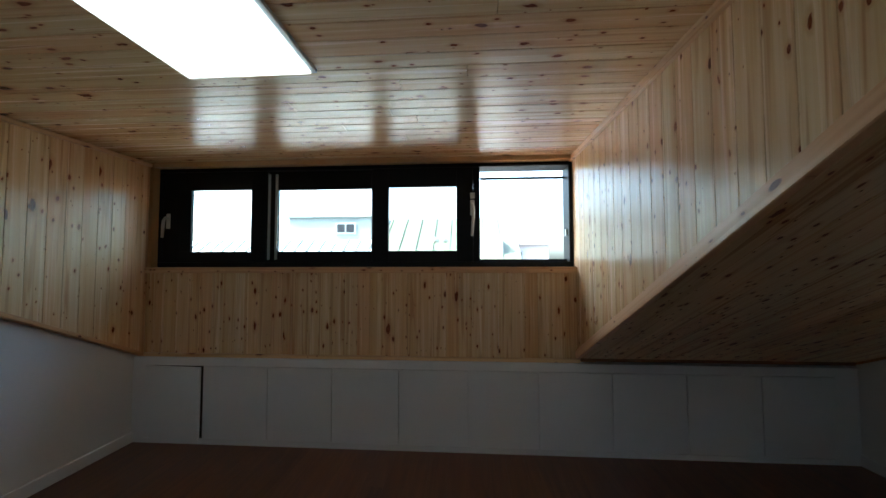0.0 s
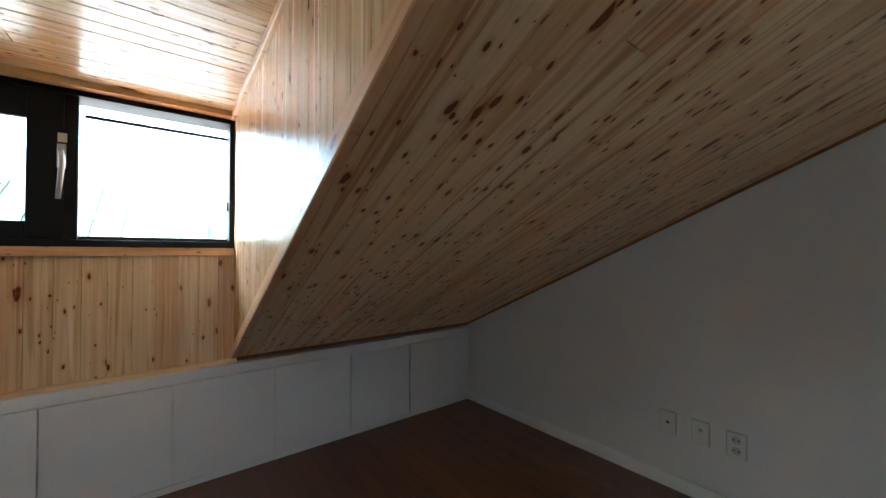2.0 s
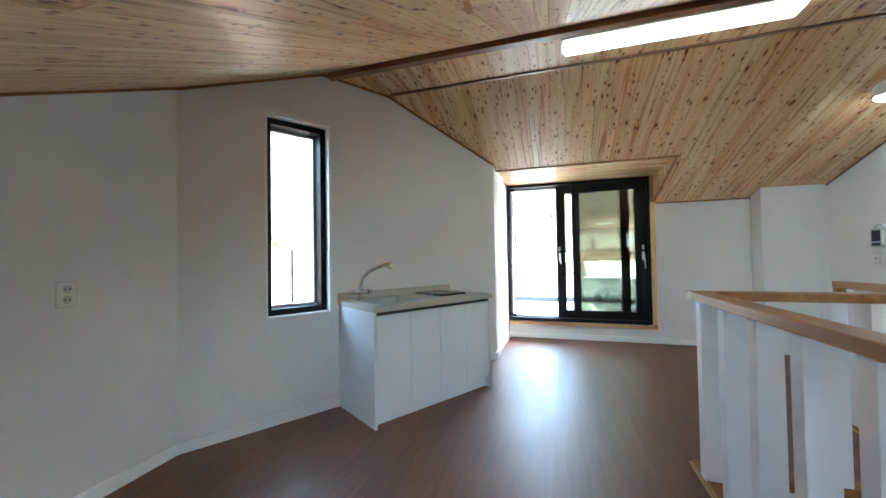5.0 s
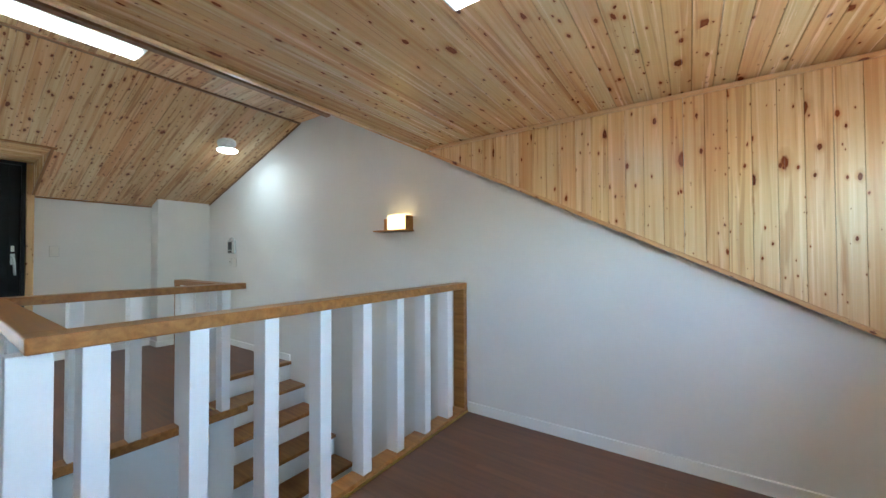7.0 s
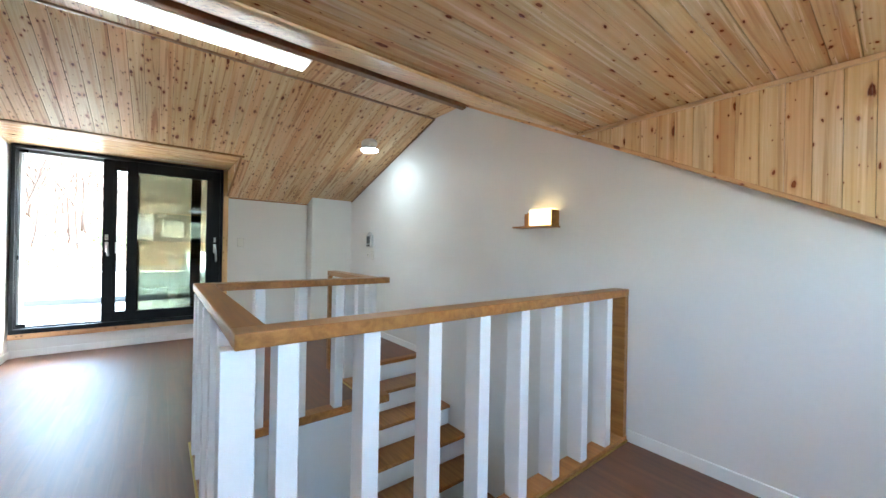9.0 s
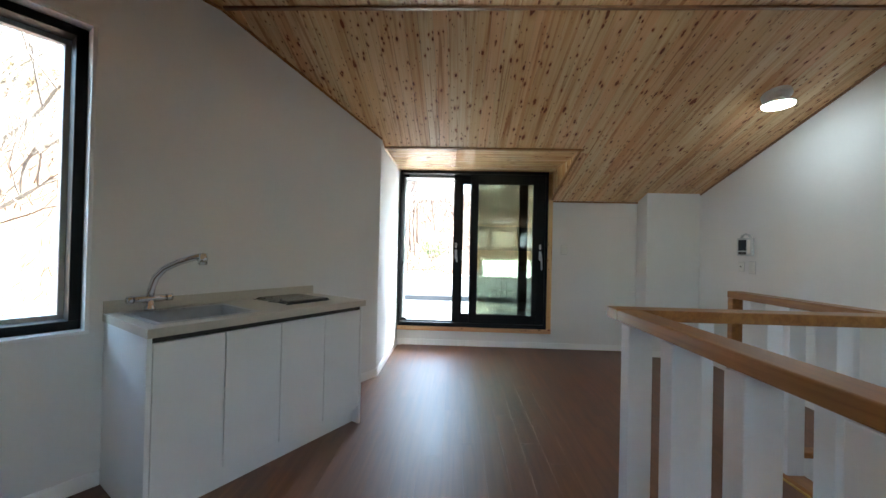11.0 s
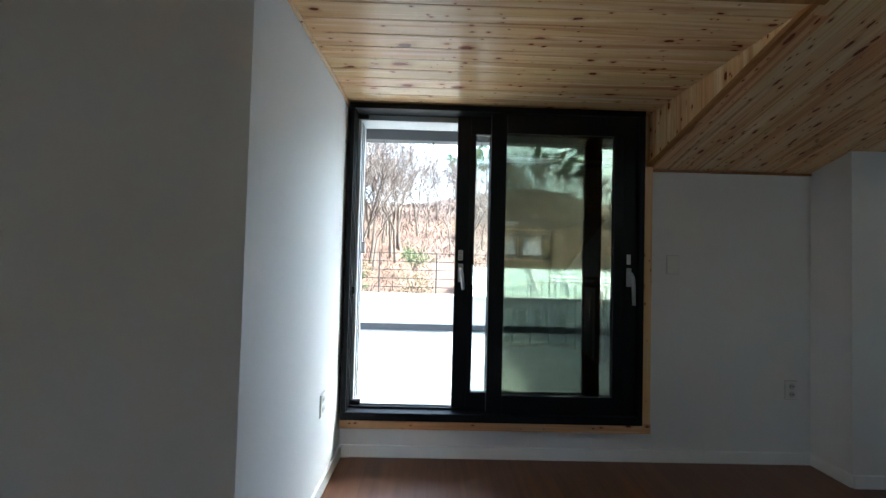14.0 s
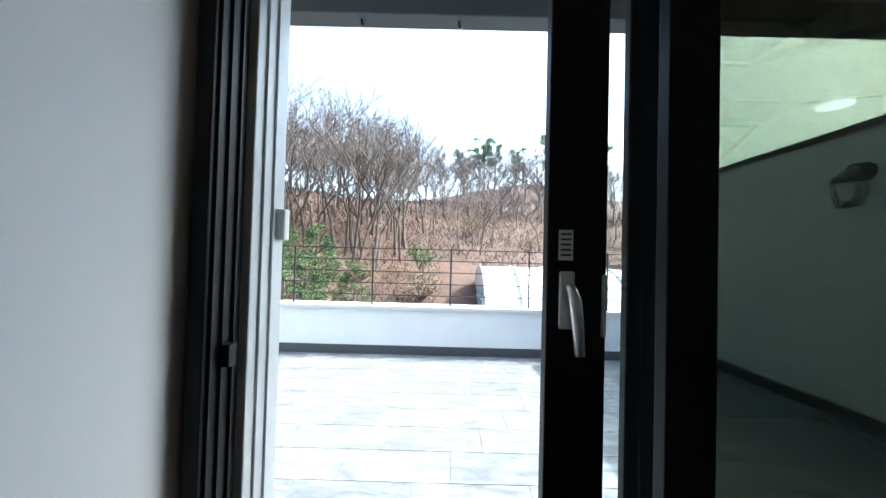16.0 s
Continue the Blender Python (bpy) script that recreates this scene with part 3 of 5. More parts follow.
for nm, s0, s1 in (("trim_slanted_a", 0, s_strip), ("trim_slanted_b", s_strip, s_ridge), ("trim_slanted_c", s_ridge, DLEN)):
    y0, y1 = VEX.y + DU.y * s0, VEX.y + DU.y * s1
    trim(nm, diag(s0, 0.001, ztop(y0) - 0.012), diag(s1, 0.001, ztop(y1) - 0.012), 0.018, 0.012, (DN.x, DN.y, 0), OAK, "thin stained lath where the ceiling meets the wall")
trim("trim_south", (AX, SY + 0.001, zs(SY) - 0.012), (PX, SY + 0.001, zs(SY) - 0.012), 0.018, 0.012, (0, 1, 0), OAK, "thin stained lath where the ceiling meets the wall")
trim("trim_knee", (DX, NY + 0.02, zn(NY) - 0.010), (east(NY), NY + 0.02, zn(NY) - 0.010), 0.03, 0.014, (0, -1, -0.4), BEAM, "thin stained lath at the foot of the sloping ceiling")
trim("trim_panel_foot", (W, PYF - 0.004, 0.642), (DX, PYF - 0.004, 0.642), 0.03, 0.016, (0, -1, 0))


def skirting(name, p, q, n):
    p, q, n = Vector(p), Vector(q), Vector(n).normalized()
    bm = bmesh.new()
    prism(bm, [p, q, q + Vector((0, 0, 0.074)), p + Vector((0, 0, 0.074))], n * 0.014)
    return structure(name, bm, BASEW, "white skirting board along the floor", "baseboard")


skirting("baseboard_east", (E, EC.y, 0), (east(NY), NY, 0), (-1, -ESK, 0))
skirting("baseboard_slanted_a", diag(0, 0, 0), diag(0.757, 0, 0), (DN.x, DN.y, 0))
skirting("baseboard_slanted_b", diag(2.001, 0, 0), diag(DLEN, 0, 0), (DN.x, DN.y, 0))
skirting("baseboard_alcove", (VEX.x, SY, 0), (VEX.x, VEX.y, 0), (-1, 0, 0))
skirting("baseboard_south", (PX, SY, 0), (VEX.x, SY, 0), (0, 1, 0))
skirting("baseboard_pillar_side", (PX, SY, 0), (PX, PY, 0), (1, 0, 0))
skirting("baseboard_pillar", (W, PY, 0), (PX, PY, 0), (0, 1, 0))
skirting("baseboard_west_a", (W, PY, 0), (W, SYT, 0), (1, 0, 0))
skirting("baseboard_west_b", (W, WY1 + 0.06, 0), (W, NY, 0), (1, 0, 0))

# ---- roof outside ----
bm = bmesh.new()
prism(bm, [(x, y, zn(y) + 0.24) for x, y in ((DX, RID), (3.1, RID), (3.1, 3.2), (DX, 3.2))], (0, 0, 0.06))
prism(bm, [(x, y, zn(y) + 0.24) for x, y in ((-2.75, RID), (DX, RID), (DX, DY - 0.1), (-2.75, DY - 0.1))], (0, 0, 0.06))
prism(bm, [(x, y, zs(y) + 0.24) for x, y in ((-2.75, STS), (3.1, STS), (3.1, AY - 0.02), (-2.75, AY - 0.02))], (0, 0, 0.06))
prism(bm, [(x, y, zs(y) + 0.24) for x, y in ((-2.75, AY - 0.02), (AX - 0.09, AY - 0.02), (AX - 0.09, SY - 0.1), (-2.75, SY - 0.1))], (0, 0, 0.06))
prism(bm, [(x, y, AZ + 0.26) for x, y in ((AX - 0.15, AY + 0.3), (2.0, AY + 0.3), (1.75, SY - 0.3), (AX - 0.15, SY - 0.3))], (0, 0, 0.06))
prism(bm, [(x, y, RZ + 0.26) for x, y in ((-2.75, STS), (3.1, STS), (3.1, RID), (-2.75, RID))], (0, 0, 0.06))
prism(bm, [(x, y, DZ + 0.24) for x, y in ((-2.75, DY - 0.2), (DX + 0.15, DY - 0.2), (DX + 0.15, 3.3), (-2.75, 3.3))], (0, 0, 0.06))
structure("roof", bm, GREYR, "grey metal roof over the attic", "roof")

# ---- stairwell shaft below ----
bm = bmesh.new()
box(bm, (WX, WY0, -2.8), (WX + 0.12, WY1, -0.0125))
box(bm, (SX + 0.12, WY0, -2.8), (WX + 0.12, WY0 - 0.12, -0.0125))
box(bm, (SX, WY0, -2.8), (SX + 0.12, SYT - 0.1, -0.0125))
box(bm, (W, SYT - 0.1, -2.8), (SX + 0.12, SYT - 0.25, -0.0125))
box(bm, (W, WY1, -2.8), (WX + 0.12, WY1 + 0.12, -0.0125))
structure("wall_stairwell", bm, PAINT, "white plastered walls of the open stairwell", "wall")
bm = bmesh.new()
box(bm, (W - 0.2, SYT - 0.25, -2.9), (WX + 0.12, WY1 + 0.12, -2.75))
structure("floor_lower", bm, FLOORM, "dark laminate floor at the foot of the stairs", "floor")

# staircase along the west wall
stairs = thing("staircase", (-1.95, SYT, 0), "straight wooden stair with stained oak treads and white risers", "staircase")
RISE, GO = 0.205, 0.262
for k in range(0, 9):
    z, y = -RISE * k, SYT + GO * k
    if k == 0:
        bx("nosing", (W + 0.004, y - 0.05, -0.032), (SX, y + 0.028, 0.004), OAK, stairs, 0.004)
    else:
        bx("tread", (W + 0.004, y - GO - 0.0, z - 0.032), (SX - 0.003, y + 0.028, z), OAK, stairs, 0.004)
    bx("riser", (W + 0.004, y - 0.016, z - RISE), (SX - 0.003, y, z - 0.033), BASEW, stairs)
bx("landing", (W + 0.004, SYT + GO * 8, -RISE * 9 - 0.03), (WX - 0.003, WY1 - 0.003, -RISE * 9), OAK, stairs, 0.004)

# balustrade
bal = thing("balustrade", (WX, WY1, 0), "stained oak handrail on white posts round the stairwell", "railing")
RT, RH = 1.003, 0.048


def lath(name, a, b, material=OAK, bev=0.005, label=""):
    return bx(name, a, b, material, bal, bev, label)


lath("handrail", (W + 0.001, WY1 - 0.052, RT - RH), (WX + 0.022, WY1 + 0.05, RT))
lath("handrail", (WX - 0.078, WY0 + 0.048, RT - RH + 0.001), (WX + 0.021, WY1 - 0.053, RT - 0.001))
lath("handrail", (-1.516, WY0 - 0.052, RT - RH), (WX + 0.021, WY0 + 0.047, RT - 0.0005))
lath("handrail", (SX - 0.012, SYT - 0.13, RT - RH + 0.001), (SX + 0.088, WY0 - 0.053, RT - 0.001))
lath("end_post", (W + 0.001, WY1 - 0.05, 0.03), (W + 0.05, WY1 + 0.048, RT - RH))
lath("end_post", (SX - 0.01, SYT - 0.128, 0.002), (SX + 0.086, SYT - 0.082, RT - RH))
lath("base_plate", (W + 0.001, WY1 - 0.055, 0.0), (WX + 0.018, WY1 + 0.052, 0.03))
lath("base_plate", (WX - 0.08, WY0 + 0.05, 0.0), (WX + 0.018, WY1 - 0.056, 0.029))
lath("base_plate", (SX - 0.085, WY0 - 0.055, -0.032), (WX + 0.018, WY0 + 0.05, 0.028))
lath("base_plate", (SX - 0.02, SYT - 0.06, -0.032), (SX + 0.09, WY0 - 0.056, 0.027))
for a, b in (((W, WY1 + 0.053, 0.0), (WX + 0.03, WY1 + 0.064, 0.009)), ((WX + 0.019, WY0 - 0.05, 0.0), (WX + 0.03, WY1 + 0.052, 0.009)), ((SX + 0.091, SYT, 0), (SX + 0.1, WY0 - 0.066, 0.009)), ((SX + 0.1, WY0 - 0.066, 0), (WX + 0.03, WY0 - 0.056, 0.009))):
    lath("edge_strip", a, b, BRASS, 0.0, "thin brass-coloured edge strip")
bm = bmesh.new()
box(bm, (-0.032, -0.045, 0.029), (0.032, 0.045, RT - RH), 0.003)
pmesh = mesh_of("baluster", bm, BALW)


def baluster(x, y, turn=0):
    ob = new("baluster", pmesh)
    ob.parent = bal
    ob.matrix_parent_inverse = bal.matrix_basis.inverted()
    ob.matrix_basis = pose(x, y, 0, 0, 0, turn)


for k in range(8):
    baluster(-0.32 - 0.274 * k, WY1 - 0.006)
for k in range(6):
    baluster(WX + 0.008 if k == 0 else WX - 0.02, WY1 - 0.004 - 0.274 * k, 90)
for k in range(4):
    baluster(-0.54 - 0.275 * k, WY0)
for k in range(3):
    baluster(SX + 0.038, WY0 - 0.27 - 0.265 * k, 90)

# ---- boarding of the dormer walls and the alcove cheek, board by board ----


def boards_on(parent, o, u, v, n, cells, t=0.012):
    for quad in cells:
        bm = bmesh.new()
        board(bm, o, u, v, n, quad, t)
        part("board", bm, PINE, parent)


zw = [(a, b) for a, b in strips(DY + 0.09, PYF, BWD)]
boards_on(wall_cheek, (DX, 0, 0), (0, 0, 1), (0, 1, 0), (-1, 0, 0),
          [[(zn(a), a), (DZ, a), (DZ, b), (zn(b), b)] for a, b in zw])
boards_on(wall_west, (W, 0, 0), (0, 0, 1), (0, 1, 0), (1, 0, 0),
          [[(zn(a), a), (DZ, a), (DZ, b), (zn(b), b)] for a, b in zw], 0.042)
boards_on(wall_north, (0, PYF + 0.014, 0), (0, 0, 1), (1, 0, 0), (0, -1, 0),
          [[(0.63, a), (NW[2] - 0.03, a), (NW[2] - 0.03, b), (0.63, b)] for a, b in strips(W, DX, BWD)])
boards_on(wall_acheek, (AX, 0, 0), (0, 0, 1), (0, 1, 0), (1, 0, 0),
          [[(zs(a), a), (AZ, a), (AZ, b), (zs(b), b)] for a, b in strips(SY, AY - 0.05, BWD)])
# narrow boards beside the window
boards_on(wall_north, (0, PYF + 0.06, 0), (0, 0, 1), (1, 0, 0), (0, -1, 0), [[(NW[2], W), (DZ, W), (DZ, NW[0]), (NW[2], NW[0])]])


# ---- windows and doors ----
def frame_bars(parent, name, x0, x1, z0, z1, y0, y1, w, material, wt=None, wb=None, T=None, label=""):
    """Four bars round an opening in the xz plane; T maps the local box to the world."""
    wt, wb = wt or w, wb or w
    for a, b in (((x0, y0, z0), (x1, y1, z0 + wb)), ((x0, y0, z1 - wt), (x1, y1, z1)), ((x0, y0, z0 + wb), (x0 + w, y1, z1 - wt)), ((x1 - w, y0, z0 + wb), (x1, y1, z1 - wt))):
        bm = bmesh.new()
        box(bm, a, b, 0.003, T)
        part(name, bm, material, parent, label)


def pane(parent, x0, x1, z0, z1, y, material, T=None):
    bm = bmesh.new()
    box(bm, (x0, y - 0.002, z0), (x1, y + 0.002, z1), 0, T)
    ob = part("pane", bm, material, parent)
    ob.visible_shadow = False
    return ob


def lever(parent, x, y, z, side, out, L=0.16, tilt=0.0):
    """A window lever on its back plate; out: +1 or -1 along y towards the room."""
    h = part("handle", (lambda b: (box(b, (x - 0.016, y, z - 0.085), (x + 0.016, y + 0.010 * out, z + 0.035), 0.004), b)[1])(bmesh.new()), SILVER, parent, "silver metal lever handle")
    bm = bmesh.new()
    sweep(bm, [(x, y, z), (x, y + 0.035 * out, z), (x + 0.004 * side, y + 0.045 * out, z - 0.02), (x + 0.009 * side, y + 0.045 * out, z - 0.06), (x + (0.016 + tilt) * side, y + 0.042 * out, z - L)], [0.010, 0.010, 0.012, 0.012, 0.010], 10)
    part("lever", bm, SILVER, h, "", True)


# north sliding window
nwin = tagged(thing("window_1", (-0.7, PYF + 0.1, NW[2]), "wide black sliding dormer window, one sash slid open", "window"), kind="structure")
Y0, Y1 = PYF + 0.07, PYF + 0.24
frame_bars(nwin, "window_frame", NW[0], NW[1], NW[2], NW[3], Y0, Y1, 0.028, BLACK, 0.028, 0.05)
bx("window_track", (NW[0] + 0.028, Y0 + 0.075, NW[2] + 0.045), (NW[1] - 0.028, Y0 + 0.085, NW[2] + 0.07), BLACK, nwin)


def sash(parent, x0, x1, z0, z1, y, w, material, glassmat, wt=None, wb=None, label="black sliding sash", depth=0.032):
    hub = bmesh.new()
    box(hub, (x0, y - depth / 2, z0), (x0 + w, y + depth / 2, z1), 0.003)
    s = part("sash", hub, material, parent, label)
    for a, b in (((x0 + w, y - depth / 2, z0), (x1 - w, y + depth / 2, z0 + (wb or w))), ((x0 + w, y - depth / 2, z1 - (wt or w)), (x1 - w, y + depth / 2, z1)), ((x1 - w, y - depth / 2, z0), (x1, y + depth / 2, z1))):
        bm = bmesh.new()
        box(bm, a, b, 0.003)
        part("sash_rail", bm, material, s)
    pane(s, x0 + w - 0.004, x1 - w + 0.004, z0 + (wb or w) - 0.004, z1 - (wt or w) + 0.004, y, glassmat)
    return s


zA, zB = NW[2] + 0.05, NW[3] - 0.028
s1 = sash(nwin, -2.38, -1.53, zA, zB, Y0 + 0.03, 0.12, BLACK, GLASS, 0.145, 0.085)
s2 = sash(nwin, -1.525, -0.615, zA, zB, Y0 + 0.06, 0.075, BLACK, GLASS, 0.145, 0.085)
s3 = sash(nwin, -0.675, 0.10, zA, zB, Y0 + 0.03, 0.125, BLACK, GLASS, 0.145, 0.085)
bx("sash_stile", (0.1005, Y0 + 0.016, zA), (0.152, Y0 + 0.044, zB), BLACK, s3, 0.003)
bx("sash_stile", (-2.264, Y0 + 0.018, zA + 0.085), (-2.15, Y0 + 0.042, zB - 0.145), BLACK, s1)
for gx in (-1.527, -1.467):
    bx("weather_strip", (gx, Y0 + 0.0385, zA + 0.02), (gx + 0.02, Y0 + 0.0435, zB - 0.02), GREYF, s2, 0, "pale grey weather strip")
bx("mullion", (-1.565, Y0 + 0.08, zA), (-1.50, Y1, zB), GREYF, nwin)
bx("head_rail", (0.16, Y1 - 0.06, zB - 0.075), (NW[1] - 0.03, Y1 - 0.04, zB - 0.06), BLACK, nwin)
lever(s1, -2.335, Y0 + 0.014, 1.70, -1, -1)
lever(s3, 0.095, Y0 + 0.014, 1.78, 1, -1, 0.24, -0.02)
bx("label", (0.080, Y0 + 0.011, 1.825), (0.113, Y0 + 0.0135, 1.87), PAPER, s3)
bx("latch", (-2.225, Y0 + 0.045, 1.58), (-2.205, Y0 + 0.055, 1.68), PLASTIC, nwin)
bx("latch", (NW[1] - 0.04, Y0 + 0.05, 1.54), (NW[1] - 0.028, Y0 + 0.08, 1.59), SILVER, nwin)
bm = bmesh.new()
board(bm, (0, PYF + 0.075, NW[2]), (1, 0, 0), (0, -1, 0), (0, 0, 1), [(W + 0.02, 0), (DX - 0.01, 0), (DX - 0.01, 0.095), (W + 0.02, 0.095)], 0.012)
board(bm, (0, PYF - 0.004, NW[2] - 0.033), (1, 0, 0), (0, 0, 1), (0, -1, 0), [(W + 0.02, 0), (DX - 0.01, 0), (DX - 0.01, 0.044), (W + 0.02, 0.044)], 0.016)
part("window_sill", bm, PINE_T, nwin, "pale pine window sill")

# tall window in the slanted wall
TD = Matrix(((DU.x, DN.x, 0, VEX.x), (DU.y, DN.y, 0, VEX.y), (0, 0, 1, 0), (0, 0, 0, 1)))   # local: along, into room, up
ewin = tagged(thing("window_2", diag(2.29, -0.1, EW[2]), "tall narrow black-framed window in a white reveal", "window"), kind="structure")
frame_bars(ewin, "casing", EW[0] - 0.012, EW[1] + 0.012, EW[2] - 0.012, EW[3] + 0.012, -0.062, 0.006, 0.018, BASEW, T=TD, label="thin white casing")
frame_bars(ewin, "window_frame", EW[0] + 0.006, EW[1] - 0.006, EW[2] + 0.006, EW[3] - 0.006, -0.165, -0.065, 0.045, BLACK, T=TD)
frame_bars(ewin, "sash", EW[0] + 0.045, EW[1] - 0.045, EW[2] + 0.045, EW[3] - 0.045, -0.215, -0.167, 0.028, GREYF, T=TD, label="light grey outer sash")
pane(ewin, EW[0] + 0.07, EW[1] - 0.07, EW[2] + 0.07, EW[3] - 0.07, -0.19, GLASS, TD)

# terrace sliding door
tdoor = tagged(thing("door_1", (0.24, SY - 0.1, DO[2]), "black aluminium sliding terrace door, slid partly open", "door"), kind="structure")
frame_bars(tdoor, "door_frame", DO[0], DO[1], DO[2], DO[3], SY + 0.075, SY - 0.045, 0.034, BLACK, 0.036, 0.05)
frame_bars(tdoor, "outer_frame", DO[0] + 0.02, DO[1] - 0.002, DO[2] + 0.01, DO[3] - 0.01, SY - 0.047, SY - 0.205, 0.05, GREYF, 0.06, 0.05, label="light grey outer frame")
bx("door_track", (DO[0] + 0.03, SY + 0.005, DO[2] + 0.045), (DO[1] - 0.03, SY - 0.001, DO[2] + 0.062), BLACK, tdoor)
zA, zB = DO[2] + 0.052, DO[3] - 0.036
dB = sash(tdoor, -0.655, 0.315, zA, zB, SY + 0.03, 0.10, BLACK, TINT, 0.125, 0.11, depth=0.04)
bx("sash_stile", (-0.556, SY + 0.012, zA + 0.11), (-0.492, SY + 0.048, zB - 0.125), BLACK, dB)
dA = sash(tdoor, -0.435, 0.533, zA, zB, SY - 0.024, 0.09, BLACK, GLASS, 0.12, 0.11, depth=0.036)
dC = sash(tdoor, -0.62, 0.30, zA, zB, SY - 0.15, 0.04, BLACK, GLASS, 0.06, 0.06, "dark outer sash", 0.03)
bx("sash_stile", (0.20, SY - 0.164, zA + 0.06), (0.262, SY - 0.136, zB - 0.06), BLACK, dC)
lever(dA, 0.493, SY - 0.005, 1.22, -1, 1, 0.13)
lever(dB, -0.588, SY + 0.051, 1.22, -1, 1, 0.2)
bx("label", (0.480, SY - 0.0055, 1.278), (0.510, SY - 0.003, 1.342), PAPER, dA, 0, "small printed paper label")
bx("label", (-0.601, SY + 0.0505, 1.278), (-0.576, SY + 0.053, 1.342), PAPER, dB, 0, "small printed paper label")
for i in range(5):
    bx("print_bar", (0.484, SY - 0.0029, 1.287 + i * 0.011), (0.506, SY - 0.0024, 1.291 + i * 0.011), DARK, dA)
bx("sash_stile", (0.408, SY - 0.040, zA + 0.11), (0.444, SY - 0.008, zB - 0.12), BLACK, dA)
bx("sash_stile", (-0.346, SY - 0.040, zA + 0.11), (-0.325, SY - 0.008, zB - 0.12), BLACK, dA)
bx("pull", (0.409, SY - 0.0075, 1.12), (0.419, SY + 0.001, 1.25), SILVER, dA, 0.003, "slim grey finger pull")
for ty in (0.055, 0.02, -0.018):
    bx("guide", (DO[1] - 0.040, SY + ty, DO[2] + 0.055), (DO[1] - 0.0335, SY + ty + 0.006, DO[3] - 0.04), BLACK, tdoor)
for ty in (-0.09, -0.14):
    bx("guide", (DO[1] - 0.058, SY + ty, DO[2] + 0.065), (DO[1] - 0.0515, SY + ty + 0.005, DO[3] - 0.075), GREYF, tdoor)
bx("latch", (DO[1] - 0.055, SY + 0.0, 1.045), (DO[1] - 0.034, SY + 0.025, 1.09), BLACK, tdoor)
bx("stop", (DO[1] - 0.10, SY - 0.06, DO[2] + 0.055), (DO[1] - 0.036, SY - 0.03, DO[2] + 0.085), BLACK, tdoor, 0.003)
bx("stop", (DO[1] - 0.10, SY - 0.06, DO[3] - 0.065), (DO[1] - 0.036, SY - 0.03, DO[3] - 0.038), BLACK, tdoor, 0.003)
bx("keeper", (DO[1] - 0.075, SY - 0.19, 1.31), (DO[1] - 0.05, SY - 0.16, 1.39), PLASTIC, tdoor, 0.004)
# pine trim round the door
bm = bmesh.new()
board(bm, (0, SY, 0), (1, 0, 0), (0, 0, 1), (0, 1, 0), [(AX, DO[2] - 0.062), (VEX.x - 0.005, DO[2] - 0.062), (VEX.x - 0.005, DO[2]), (AX, DO[2])], 0.055, 0.006)
part("door_sill", bm, PINE_T, tdoor, "pale pine door sill")
bm = bmesh.new()
board(bm, (0, SY, 0), (0, 0, 1), (1, 0, 0), (0, 1, 0), [(DO[2], AX), (zs(SY), AX), (zs(SY), DO[0] - 0.002), (DO[2], DO[0] - 0.002)], 0.05, 0.006)
board(bm, (0, SY, 0), (0, 0, 1), (1, 0, 0), (0, 1, 0), [(zs(SY), AX), (DO[3], AX), (DO[3], DO[0] - 0.002), (zs(SY), DO[0] - 0.002)], 0.012, 0.004)
part("door_trim", bm, PINE_T, tdoor, "pale knotty pine upright trim")

# ---- built-in cabinets along the knee wall ----
EDGE = [-2.37, -1.912, -1.414, -0.929, -0.438, 0.056, 0.546, 1.049, 1.543, 2.025, 2.49]
for i, (a, b) in enumerate(zip(EDGE, EDGE[1:])):
    lo = W + 0.001 if i == 0 else a
    hi = east(NY) - 0.004 if i == 9 else b
    cab = thing("knee_wall_cabinet", ((a + b) / 2, NY, 0), "low white built-in cabinet, door slightly ajar" if i == 0 else "low white flush built-in cabinet under the eaves", "cabinet", "cabinets along the knee wall")
    bx("bottom_rail", (lo, NY, 0.0), (hi, NY + 0.16, 0.035), WHITE, cab)
    bx("top_rail", (lo, NY, 0.572), (hi, NY + 0.16, 0.63), WHITE, cab)
    bx("back_panel", (lo, NY + 0.14, 0.035), (hi, NY + 0.16, 0.572), WHITE, cab)
    bx("side_panel", (lo, NY + (0.013 if i else 0), 0.035), (a + 0.006 if i else a, NY + 0.14, 0.572), WHITE, cab)
    bx("side_panel", (b - 0.006 if i < 9 else b, NY + (0.013 if i < 9 else 0), 0.035), (hi, NY + 0.14, 0.572), WHITE, cab)
    # added near-black sheet: paints the shade that shows through the door gaps
    bx("door_shade_sheet", (a + 0.0061, NY + 0.02, 0.036), (b - 0.0061, NY + 0.03, 0.571), DARK, cab, 0, "near-black sheet painting the shade behind the door")
    bm = bmesh.new()
    box(bm, (0.0035, -0.004, 0.040), (b - a - 0.0035, 0.014, 0.568), 0.0015)
    d = part("door", bm, WHITE)
    d.parent = cab
    d.matrix_parent_inverse = cab.matrix_basis.inverted()
    d.matrix_basis = pose(a, NY, 0, 0, 0, -4.0 if i == 0 else 0)

# ---- kitchen unit on the slanted wall ----
S0, S1, CD = 0.76, 1.998, 0.605
unit = thing("sink_cabinet", diag((S0 + S1) / 2, 0.3, 0), "white four-door kitchen base cabinet with recessed plinth", "cabinet")


def local(name, a, b, material, parent, bev=0.0, label=""):
    bm = bmesh.new()
    box(bm, a, b, bev, TD)
    return part(name, bm, material, parent, label)


